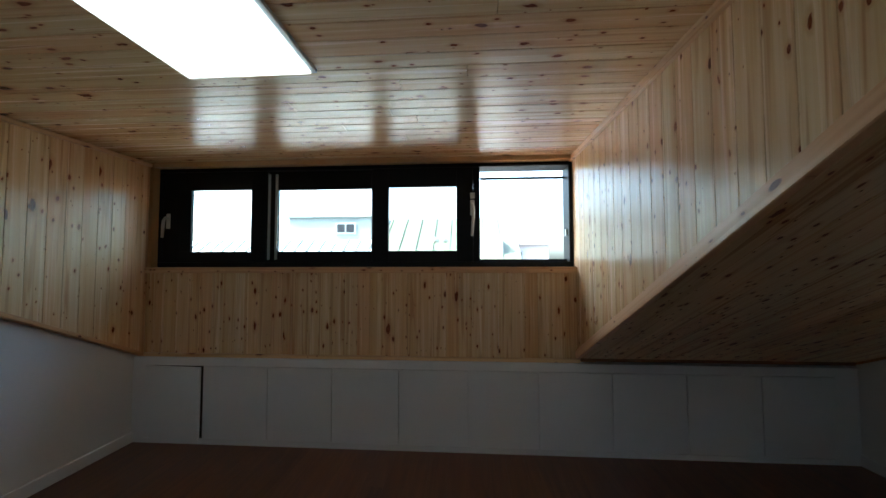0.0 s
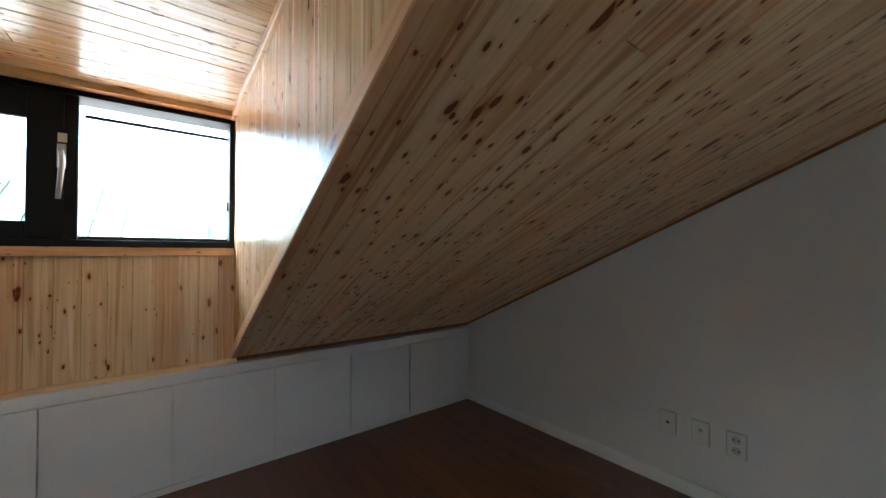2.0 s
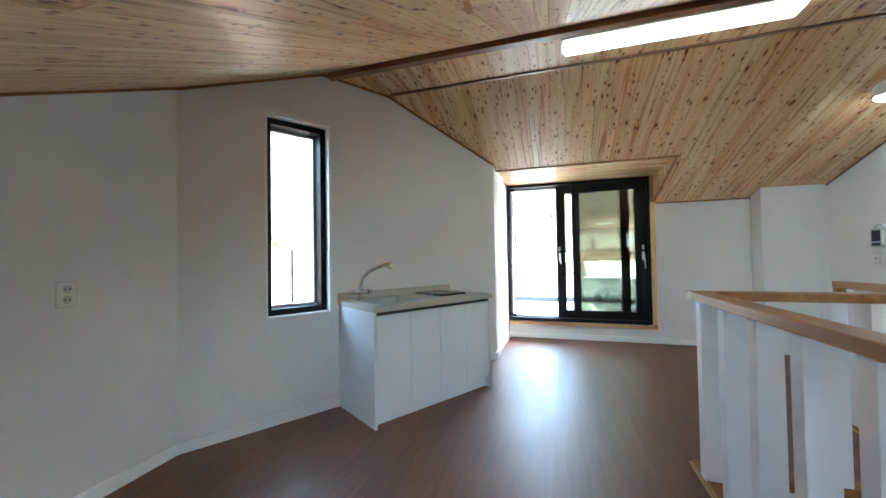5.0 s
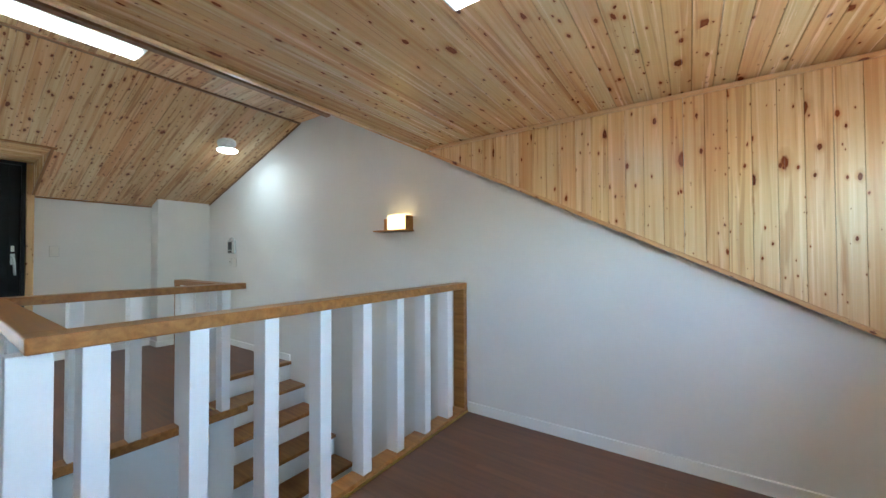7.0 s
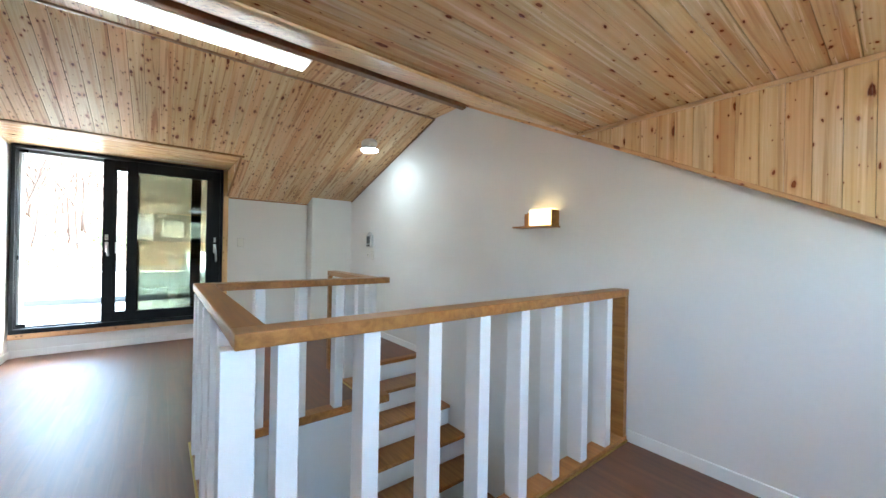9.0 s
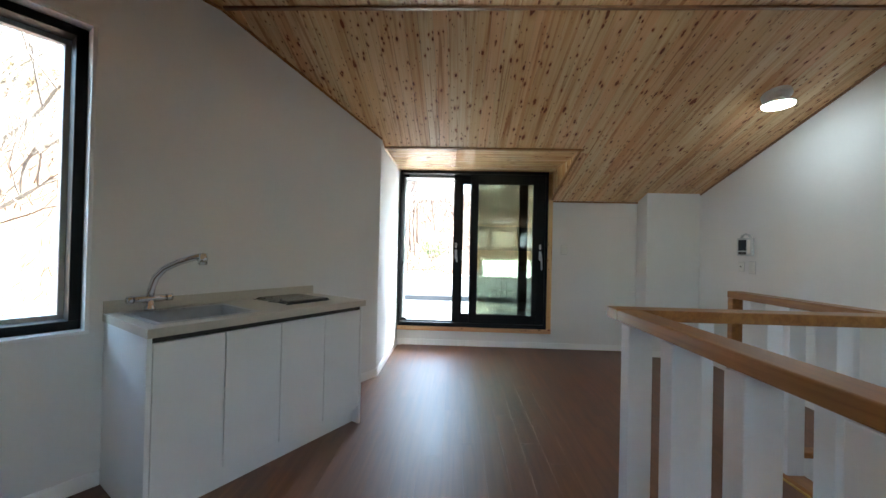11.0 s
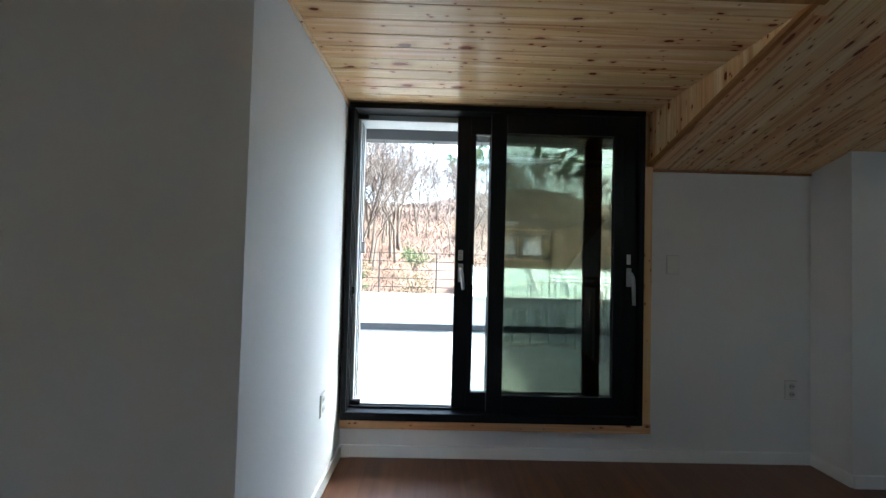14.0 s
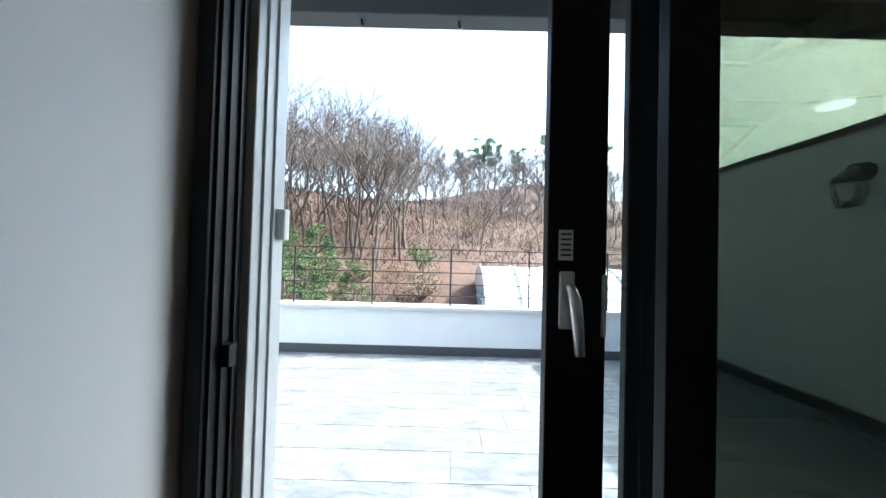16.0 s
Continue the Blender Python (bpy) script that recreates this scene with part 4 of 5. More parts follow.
local("body", (S0 + 0.02, 0.003, 0.10), (S1 - 0.02, CD - 0.045, 0.80), WHITE, unit)
local("side_panel", (S0, 0.003, 0.0), (S0 + 0.019, CD - 0.022, 0.828), WHITE, unit, 0.001)
local("side_panel", (S1 - 0.019, 0.003, 0.0), (S1, CD - 0.022, 0.828), WHITE, unit, 0.001)
local("plinth", (S0 + 0.02, CD - 0.10, 0.002), (S1 - 0.02, CD - 0.082, 0.125), WHITE, unit)
local("finger_rail", (S0 + 0.02, CD - 0.07, 0.802), (S1 - 0.02, CD - 0.03, 0.829), DARK, unit, 0, "dark recessed finger rail")
dw = (S1 - S0 - 0.042) / 4
for i in range(4):
    a = S0 + 0.021 + dw * i
    local("door", (a + 0.0025, CD - 0.043, 0.128), (a + dw - 0.0025, CD - 0.024, 0.800), WHITE, unit, 0.0015)
top = thing("worktop", diag((S0 + S1) / 2, 0.3, 0.83), "beige artificial stone worktop with a low upstand", "worktop")
HX0, HX1, HD0, HD1 = 1.49, 1.93, 0.13, 0.50      # sink cut-out
bm = bmesh.new()
for a, b in (((S0 - 0.006, 0.0, 0.83), (HX0, CD, 0.87)), ((HX1, 0.0, 0.83), (S1 + 0.006, CD, 0.87)), ((HX0, 0.0, 0.83), (HX1, HD0, 0.87)), ((HX0, HD1, 0.83), (HX1, CD, 0.87))):
    box(bm, a, b, 0, TD)
bmesh.ops.remove_doubles(bm, verts=bm.verts, dist=0.0004)
part("slab", bm, STONE, top)
local("upstand", (S0 - 0.006, 0.001, 0.8705), (S1 + 0.006, 0.02, 0.932), STONE, top, 0.003)
bowl = thing("sink_bowl", diag(1.71, 0.3, 0.68), "stainless steel sink bowl sunk in the worktop", "sink")
bm = bmesh.new()
for a, b in (((HX0, HD0, 0.70), (HX1, HD1, 0.704)), ((HX0, HD0, 0.704), (HX0 + 0.004, HD1, 0.872)), ((HX1 - 0.004, HD0, 0.704), (HX1, HD1, 0.872)), ((HX0, HD0, 0.704), (HX1, HD0 + 0.004, 0.872)), ((HX0, HD1 - 0.004, 0.704), (HX1, HD1, 0.872))):
    box(bm, a, b, 0, TD)
part("bowl", bm, STEEL, bowl)
frame_bars(bowl, "rim", HX0 - 0.022, HX1 + 0.022, HD0 - 0.022, HD1 + 0.022, 0, 0.0035, 0.026, STEEL, T=TD @ Matrix.Translation((0, 0, 0.8705)) @ Matrix(((1, 0, 0, 0), (0, 0, 1, 0), (0, 1, 0, 0), (0, 0, 0, 1))))
bm = bmesh.new()
sweep(bm, [diag(1.71, 0.31, 0.7042), diag(1.71, 0.31, 0.709)], 0.045, 20)
part("drain", bm, CHROME, bowl)
tap = thing("kitchen_tap", diag(1.79, 0.07, 0.87), "chrome kitchen tap with a long swivel spout", "tap")
bm = bmesh.new()
TX, TYD = 1.83, 0.075
sweep(bm, [diag(TX, TYD, 0.8705), diag(TX, TYD, 0.886), diag(TX, TYD, 0.90), diag(TX, TYD, 0.945)], [0.027, 0.027, 0.019, 0.019], 16)
sweep(bm, [diag(TX + 0.075, TYD, 0.935), diag(TX + 0.045, TYD, 0.935), diag(TX - 0.045, TYD, 0.935), diag(TX - 0.075, TYD, 0.935)], [0.017, 0.020, 0.020, 0.017], 14)
part("tap_body", bm, CHROME, tap, "", True)
bm = bmesh.new()
sweep(bm, [diag(TX, TYD, 0.94), diag(TX, TYD + 0.005, 0.985), diag(TX - 0.012, TYD + 0.025, 1.05), diag(TX - 0.04, TYD + 0.06, 1.10), diag(TX - 0.085, TYD + 0.11, 1.135), diag(TX - 0.14, TYD + 0.165, 1.162), diag(TX - 0.17, TYD + 0.19, 1.17)], 0.018, 12)
part("spout", bm, CHROME, tap, "", True)
bm = bmesh.new()
sweep(bm, [diag(TX - 0.17, TYD + 0.19, 1.185), diag(TX - 0.17, TYD + 0.19, 1.155), diag(TX - 0.17, TYD + 0.19, 1.122)], [0.020, 0.025, 0.021], 14)
part("spray_head", bm, CHROME, tap, "", True)
for sg in (-1, 1):
    bm = bmesh.new()
    sweep(bm, [diag(TX + 0.075 * sg, TYD, 0.935), diag(TX + 0.10 * sg, TYD, 0.935)], [0.021, 0.019], 12)
    part("knob", bm, CHROME, tap, "", True)
sheet = thing("wrapped_hob", diag(0.98, 0.29, 0.87), "dark flat hob wrapped in crumpled clear plastic film", "hob")
bm = bmesh.new()
grng = random.Random(3)
NU, NV = 18, 14
def film_z(i, j):
    """The film lies tight on the plate and is bunched up at its open end."""
    if i in (0, NU) or j in (0, NV):
        return 0.8716 + (0.006 * grng.random() if i == NU else 0.0)
    return 0.886 + (0.010 * grng.random() - 0.006 if i > NU - 3 else 0.0025 * grng.random())


gv = [[bm.verts.new(diag(0.915 + 0.325 * i / NU + (0.03 * grng.random() if i == NU else 0), 0.045 + 0.395 * j / NV, film_z(i, j))) for j in range(NV + 1)] for i in range(NU + 1)]
for i in range(NU):
    for j in range(NV):
        bm.faces.new((gv[i][j], gv[i + 1][j], gv[i + 1][j + 1], gv[i][j + 1]))
part("film", bm, FILM, sheet, "", True)
local("hob_plate", (0.93, 0.065, 0.8708), (1.215, 0.425, 0.884), SCREEN, sheet, 0.002)


# ---- small fittings ----
def plate(name, label, category, at, n, w=0.075, h=0.118, kind="socket", group=""):
    """A wall plate at a point of the wall, facing n (level)."""
    n = Vector(n).normalized()
    u = Vector((-n.y, n.x, 0))
    T = Matrix(((u.x, n.x, 0, at[0]), (u.y, n.y, 0, at[1]), (0, 0, 1, at[2]), (0, 0, 0, 1)))
    t = thing(name, at, label, category, group)

    def bit(nm, a, b, m, bev=0.0, lab=""):
        bm = bmesh.new()
        box(bm, a, b, bev, T)
        return part(nm, bm, m, t, lab)

    bit("plate", (-w / 2, 0.0005, -h / 2), (w / 2, 0.009, h / 2), PLASTIC, 0.003)
    bit("rim", (-w / 2 - 0.004, 0.0003, -h / 2 - 0.004), (w / 2 + 0.004, 0.003, h / 2 + 0.004), SILVER, 0.001, "thin metallic rim")
    if kind == "socket":
        for dz in (-0.026, 0.026):
            bm = bmesh.new()
            sweep(bm, [T @ Vector((0, 0.0092, dz)), T @ Vector((0, 0.0105, dz))], 0.02, 18)
            f = part("outlet", bm, SILVER, t, "grey round outlet")
            for dx in (-0.009, 0.009):
                bm = bmesh.new()
                sweep(bm, [T @ Vector((dx, 0.0106, dz)), T @ Vector((dx, 0.0112, dz))], 0.004, 10)
                part("hole", bm, DARK, f)
    elif kind == "aerial":
        bm = bmesh.new()
        sweep(bm, [T @ Vector((0, 0.0092, 0.012)), T @ Vector((0, 0.017, 0.012))], [0.009, 0.006], 12)
        part("connector", bm, SILVER, t, "small metal connector")
    elif kind == "blank":
        bit("jack", (-0.008, 0.0092, -0.006), (0.008, 0.0102, 0.006), DARK)
    else:
        bit("rocker", (-w * 0.3, 0.0092, -h * 0.32), (w * 0.3, 0.013, h * 0.32), PLASTIC, 0.002)
    return t


plate("wall_jack", "white wall plate with a small data jack", "socket", (east(1.117), 1.117, 0.352), (-1, -ESK, 0), kind="blank", group="wall plates low on the wall")
plate("wall_jack", "white wall plate with an aerial connector", "socket", (east(0.968), 0.968, 0.348), (-1, -ESK, 0), kind="aerial", group="wall plates low on the wall")
plate("power_socket", "white double power socket low on the wall", "socket", (east(0.82), 0.82, 0.342), (-1, -ESK, 0), group="wall plates low on the wall")
plate("power_socket", "white double power socket at counter height", "socket", (east(-0.165), -0.165, 1.068), (-1, -ESK, 0))
plate("power_socket", "white double power socket near the pillar", "socket", (-1.701, SY, 0.48), (0, 1, 0))
plate("power_socket", "white double power socket beside the terrace door", "socket", (VEX.x, -4.19, 0.487), (-1, 0, 0))
plate("light_switch", "white single light switch beside the terrace door", "switch", (-0.908, SY, 1.284), (0, 1, 0), kind="switch")
plate("light_switch", "white single light switch under the door phone", "switch", (W, -3.565, 1.135), (1, 0, 0), kind="switch")
plate("thermostat", "small white thermostat with dark display", "thermostat", (W, -3.70, 1.14), (1, 0, 0), 0.07, 0.09, kind="blank")

# video door phone
ph = thing("door_phone", (W, -3.64, 1.255), "silver grey video door phone with a dark screen", "intercom")
bx("body", (W + 0.001, -3.735, 1.250), (W + 0.028, -3.545, 1.435), GREYF, ph, 0.006)
bx("screen", (W + 0.0285, -3.710, 1.305), (W + 0.030, -3.610, 1.415), SCREEN, ph, 0)
bx("button_panel", (W + 0.0285, -3.595, 1.275), (W + 0.031, -3.560, 1.415), PLASTIC, ph, 0.001)
bx("speaker", (W + 0.0285, -3.710, 1.265), (W + 0.030, -3.610, 1.293), DARK, ph, 0)
bm = bmesh.new()
sweep(bm, [(W + 0.012, -3.700, 1.430), (W + 0.012, -3.685, 1.460), (W + 0.012, -3.640, 1.475), (W + 0.012, -3.595, 1.460), (W + 0.012, -3.580, 1.430)], 0.010, 8)
part("top_cover", bm, GREYF, ph, "grey arched top cover", True)

# wall lamp with a little shelf
wl = thing("wall_lamp", (W, -0.585, 1.4370), "wooden wall lamp with lit cream shade on a small shelf", "lamp")
bx("shelf", (W + 0.001, -0.790, 1.4310), (W + 0.125, -0.407, 1.4450), OAK, wl, 0.003)
bx("back_board", (W + 0.001, -0.725, 1.4450), (W + 0.018, -0.420, 1.5670), OAK, wl, 0.003)
bx("side_board", (W + 0.018, -0.419, 1.4455), (W + 0.11, -0.408, 1.5670), OAK, wl, 0.002)
bx("upright", (W + 0.018, -0.725, 1.4455), (W + 0.05, -0.645, 1.5520), OAK, wl, 0.003)
bm = bmesh.new()
box(bm, (W + 0.022, -0.630, 1.4455), (W + 0.115, -0.421, 1.5790), 0.012)
part("shade", bm, WARM, wl, "glowing cream glass shade")

# ceiling lights
pl = thing("panel_light", (-0.835, 1.19, DZ), "large flat rectangular ceiling light, switched on", "ceiling light")
x0, x1, y0, y1 = -1.095, -0.575, 0.90, 1.475
bx("panel_frame", (x0 - 0.018, y0 - 0.018, DZ - 0.016), (x1 + 0.018, y1 + 0.018, DZ - 0.0005), GREYF, pl, 0.003, "light grey frame")
bx("diffuser", (x0, y0, DZ - 0.030), (x1, y1, DZ - 0.0165), LED, pl, 0.003, "glowing white diffuser")
tb = thing("tube_light", (-0.24, -1.775, RZ), "long slim white ceiling light, switched on", "ceiling light")
bx("housing", (-0.945, -1.875, RZ - 0.018), (0.48, -1.675, RZ - 0.0005), BASEW, tb, 0.004)
bx("diffuser", (-0.92, -1.852, RZ - 0.05), (0.455, -1.698, RZ - 0.0185), LED2, tb, 0.010, "glowing white diffuser")
sx, sy = -1.983, -2.765
sz = zs(sy)
dl = thing("sensor_light", (sx, sy, sz), "round white surface ceiling light, switched on", "ceiling light")
nd = Vector(ns)
cpt = Vector((sx, sy, sz))
bm = bmesh.new()
sweep(bm, [cpt + nd * 0.001, cpt + nd * 0.035, cpt + nd * 0.045], [0.095, 0.095, 0.075], 28)
part("base", bm, PLASTIC, dl)
bm = bmesh.new()
sweep(bm, [cpt + nd * 0.0455, cpt + nd * 0.07], 0.035, 16)
part("neck", bm, PLASTIC, dl)
bm = bmesh.new()
q = cpt + nd * 0.07
sweep(bm, [q, q + Vector((0, 0, -0.015)), q + Vector((0, 0, -0.03))], [0.06, 0.10, 0.105], 28)
part("shade", bm, PLASTIC, dl)
bm = bmesh.new()
sweep(bm, [q + Vector((0, 0, -0.031)), q + Vector((0, 0, -0.042)), q + Vector((0, 0, -0.05))], [0.10, 0.095, 0.07], 28)
part("diffuser", bm, SPOT, dl, "glowing white disc")

# ---- terrace ----
TZ, TSY, TWX = 0.113, -8.085, -2.326
bm = bmesh.new()
box(bm, (TWX - 0.2, SY - 0.2, TZ - 0.3), (4.6, TSY - 0.25, TZ - 0.005))
terrace = structure("terrace_floor", bm, GROUT, "terrace paved with grey slate-look tiles", "terrace")
bm = bmesh.new()
box(bm, (TWX, TSY, TZ - 0.3), (4.6, TSY - 0.22, 0.637))
structure("parapet_south", bm, STUCCO, "low white rendered terrace parapet", "parapet")
bm = bmesh.new()
box(bm, (TWX - 0.1, TSY + 0.03, 0.638), (4.6, TSY - 0.26, 0.68), 0.006)
structure("parapet_coping", bm, CAP, "pale grey coping on the parapet", "coping")
bm = bmesh.new()
box(bm, (4.6, SY - 0.2, TZ - 0.3), (4.8, TSY - 0.22, 0.64))
structure("parapet_east", bm, STUCCO, "low white rendered terrace parapet", "parapet")
bm = bmesh.new()
box(bm, (TWX, TSY - 0.22, -7.0), (TWX - 0.2, SY - 0.2, 2.30))
structure("terrace_wall", bm, STUCCO, "tall white rendered side wall of the terrace", "wall")
bm = bmesh.new()
box(bm, (TWX + 0.03, TSY - 0.26, 2.301), (TWX - 0.23, SY - 0.2, 2.35), 0.005)
structure("terrace_wall_coping", bm, SKIRT, "dark metal coping on the terrace wall", "coping")
bm = bmesh.new()
box(bm, (TWX, TSY, TZ - 0.008), (4.6, TSY + 0.012, 0.215))
box(bm, (TWX, TSY + 0.012, TZ - 0.008), (TWX + 0.012, SY - 0.2, 0.215))
structure("terrace_skirting", bm, SKIRT, "dark tile skirting round the terrace", "skirting")
# house wall outside and canopy over the door
bm = bmesh.new()
box(bm, (1.41, SY - 0.22, -7), (4.6, SY - 0.02, 2.6))
box(bm, (W - 0.2, SY - 0.205, -7), (3.2, SY - 0.23, -2.8))
structure("wall_outside", bm, STUCCO, "white rendered outer wall of the house", "wall")
can = thing("canopy", (0.3, -5.1, 2.430), "white soffit canopy with dark gutter edge over the door", "canopy")
bx("soffit", (-1.6, SY - 0.24, 2.415), (3.2, -5.36, 2.480), STUCCO, can)
bx("gutter", (-1.64, -5.355, 2.315), (3.24, -5.46, 2.430), SKIRT, can, 0.006, "dark grey metal gutter")
bx("gutter_side", (-1.64, SY - 0.24, 2.330), (-1.60, -5.354, 2.480), SKIRT, can)
for hx in (2.42, 1.99, 1.57, 1.14, 0.71, 0.28, -0.15, -0.58, -1.01, -1.44):
    bm = bmesh.new()
    sweep(bm, [(hx, -5.40, 2.316), (hx, -5.40, 2.296), (hx - 0.012, -5.40, 2.288)], 0.006, 6)
    part("drip_hook", bm, IRON, can)
# railing on the parapet
rail = thing("parapet_railing", (0.65, TSY - 0.06, 0.668), "thin black iron railing on the parapet", "railing")
PXS = [1.632 + 0.93 * 3 - 0.94 * k for k in range(8)]
for px in PXS:
    bm = bmesh.new()
    sweep(bm, [(px, TSY - 0.08, 0.68), (px, TSY - 0.08, 0.686), (px, TSY - 0.08, 0.687), (px, TSY - 0.08, 1.37)], [0.026, 0.026, 0.011, 0.011], 8)
    part("post", bm, IRON, rail)
for zz in (0.80, 0.94, 1.08, 1.22, 1.355):
    bm = bmesh.new()
    sweep(bm, [(4.5, TSY - 0.08, zz), (TWX, TSY - 0.08, zz)], 0.006, 6)
    part("rod", bm, IRON, rail)
# lantern on the terrace wall
lan = thing("wall_lantern", (TWX, -6.45, 1.86), "black iron wall lantern with glass sides", "lantern")
bm = bmesh.new()
sweep(bm, [(TWX, -6.45, 1.98), (TWX + 0.02, -6.45, 1.98)], 0.06, 16)
part("wall_plate", bm, IRON, lan)
bm = bmesh.new()
sweep(bm, [(TWX + 0.02, -6.45, 1.98), (TWX + 0.08, -6.45, 2.03), (TWX + 0.14, -6.45, 2.02), (TWX + 0.15, -6.45, 1.98)], 0.010, 8)
part("bracket", bm, IRON, lan, "", True)
bm = bmesh.new()
sweep(bm, [(TWX + 0.15, -6.45, 1.985), (TWX + 0.15, -6.45, 1.96), (TWX + 0.15, -6.45, 1.91), (TWX + 0.15, -6.45, 1.90)], [0.012, 0.05, 0.095, 0.095], 6)
part("cap", bm, IRON, lan)
for k in range(6):
    a = math.pi / 3 * k
    bm = bmesh.new()
    sweep(bm, [(TWX + 0.15 + 0.08 * math.cos(a), -6.45 + 0.08 * math.sin(a), 1.90), (TWX + 0.15 + 0.09 * math.cos(a), -6.45 + 0.09 * math.sin(a), 1.82), (TWX + 0.15 + 0.06 * math.cos(a), -6.45 + 0.06 * math.sin(a), 1.725)], 0.006, 6)
    part("bar", bm, IRON, lan)
bm = bmesh.new()
sweep(bm, [(TWX + 0.15, -6.45, 1.725), (TWX + 0.15, -6.45, 1.71)], [0.07, 0.06], 6)
part("base", bm, IRON, lan)
bm = bmesh.new()
sweep(bm, [(TWX + 0.15, -6.45, 1.74), (TWX + 0.15, -6.45, 1.80), (TWX + 0.15, -6.45, 1.86)], [0.03, 0.05, 0.025], 12)
part("bulb", bm, PLASTIC, lan, "white bulb", True)
# small railing seen from the tall window
fen = thing("side_railing", (3.6, -3.55, 0.68), "dark iron corner railing outside the tall window", "railing")
for py in (-2.655, -3.55, -4.45):
    bm = bmesh.new()
    sweep(bm, [(3.6, py, 0.68), (3.6, py, 1.352)], 0.014, 8)
    part("post", bm, IRON, fen)
for zz in (0.905, 1.105, 1.345):
    bm = bmesh.new()
    sweep(bm, [(3.6, -2.655, zz), (3.6, -4.45, zz)], 0.009, 6)
    part("rod", bm, IRON, fen)
bm = bmesh.new()
box(bm, (3.46, -4.55, -0.75), (3.74, -2.3, 0.68))
structure("side_parapet", bm, STUCCO, "low white rendered parapet outside the tall window", "parapet")


# ---- land ----
def smooth01(a):
    a = min(1.0, max(0.0, a))
    return a * a * (3 - 2 * a)


def land(x, y):
    m = -y * 0.75 + x * 0.66 - 7.5
    h = -3.6
    if m > 0:
        h += 0.34 * m if m < 34 else 11.56 + 5 * (1 - math.exp(-(m - 34) / 15))
    h -= 3.8 * smooth01(y / 12.0)
    h += 7.6 * smooth01((-y - 30) / 40.0) * smooth01((14 - x) / 38.0)       # wooded hill beyond the greenhouse
    h += 7.0 * smooth01((x - 0.62 * -y - 2.0) / 9.0) * smooth01((5 - y) / 8.0) * smooth01((x - 5) / 6.0)   # bank east of the house
    h += 0.7 * noise.noise((x * 0.09, y * 0.09, 0.0)) + 1.8 * noise.noise((x * 0.025, y * 0.025, 4.0))
    return h


axis = sorted({round(s * (1.06 ** k - 1) * 12, 2) for k in range(0, 96) for s in (-1, 1)})
bm = bmesh.new()
gv = [[bm.verts.new((x, y, land(x, y))) for y in axis] for x in axis]
for i in range(len(axis) - 1):
    for j in range(len(axis) - 1):
        bm.faces.new((gv[i][j], gv[i + 1][j], gv[i + 1][j + 1], gv[i][j + 1]))
me = mesh_of("ground", bm, EARTH, True)
ground = tagged(new("ground", me), "hillside of brown leaf litter and dry grass", "ground", "", "structure")


def bare_tree(name, seed, height, lean=0.1):
    """A leafless tree: forking limbs, thinner at each fork."""
    r = random.Random(seed)
    t = thing(name, (0, 0, 0), "leafless deciduous tree with fine upright branches on the hillside", "tree", "bare trees on the hill")
    tb, cb = bmesh.new(), bmesh.new()

    def grow(p, d, L, rad, depth):
        pts = [p]
        for k in range(3):
            d = (d + Vector((r.uniform(-1, 1), r.uniform(-1, 1), r.uniform(-0.2, 0.5))) * 0.13).normalized()
            pts.append(pts[-1] + d * L / 3)
        sweep(tb if depth < 2 else cb, pts, [rad, rad * 0.88, rad * 0.76, rad * 0.62], 6 if depth < 2 else 3)
        if depth >= 6:
            return
        for k in range(3 if depth in (1, 2, 3, 4) else 2):
            q = pts[r.choice((2, 3)) if k else 3]
            nd2 = (d + Vector((r.uniform(-1, 1), r.uniform(-1, 1), r.uniform(-0.2, 0.5))) * (0.85 if depth else 0.6)).normalized()
            grow(q, nd2, L * r.uniform(0.62, 0.82), max(0.007, rad * r.uniform(0.55, 0.7)), depth + 1)

    grow(Vector((0, 0, -0.3)), Vector((r.uniform(-lean, lean), r.uniform(-lean, lean), 1)).normalized(), height * 0.34, height * 0.012, 0)
    part("trunk", tb, BARK, t)
    part("crown", cb, TWIG, t, "grey-brown mesh of bare twigs")
    return t


def leafy(bm, r, c, rad, count, size):
    for _ in range(count):
        v = Vector((r.gauss(0, 1), r.gauss(0, 1), r.gauss(0, 0.75)))
        p = Vector(c) + v.normalized() * rad * r.random() ** 0.45
        a = Vector((r.uniform(-1, 1), r.uniform(-1, 1), r.uniform(-0.3, 1))).normalized() * size * r.uniform(0.6, 1.4)
        b = a.cross(Vector((r.uniform(-1, 1), r.uniform(-1, 1), r.uniform(-1, 1)))).normalized() * size * 0.35
        bm.faces.new([bm.verts.new(q) for q in (p - b, p + a, p + b)])


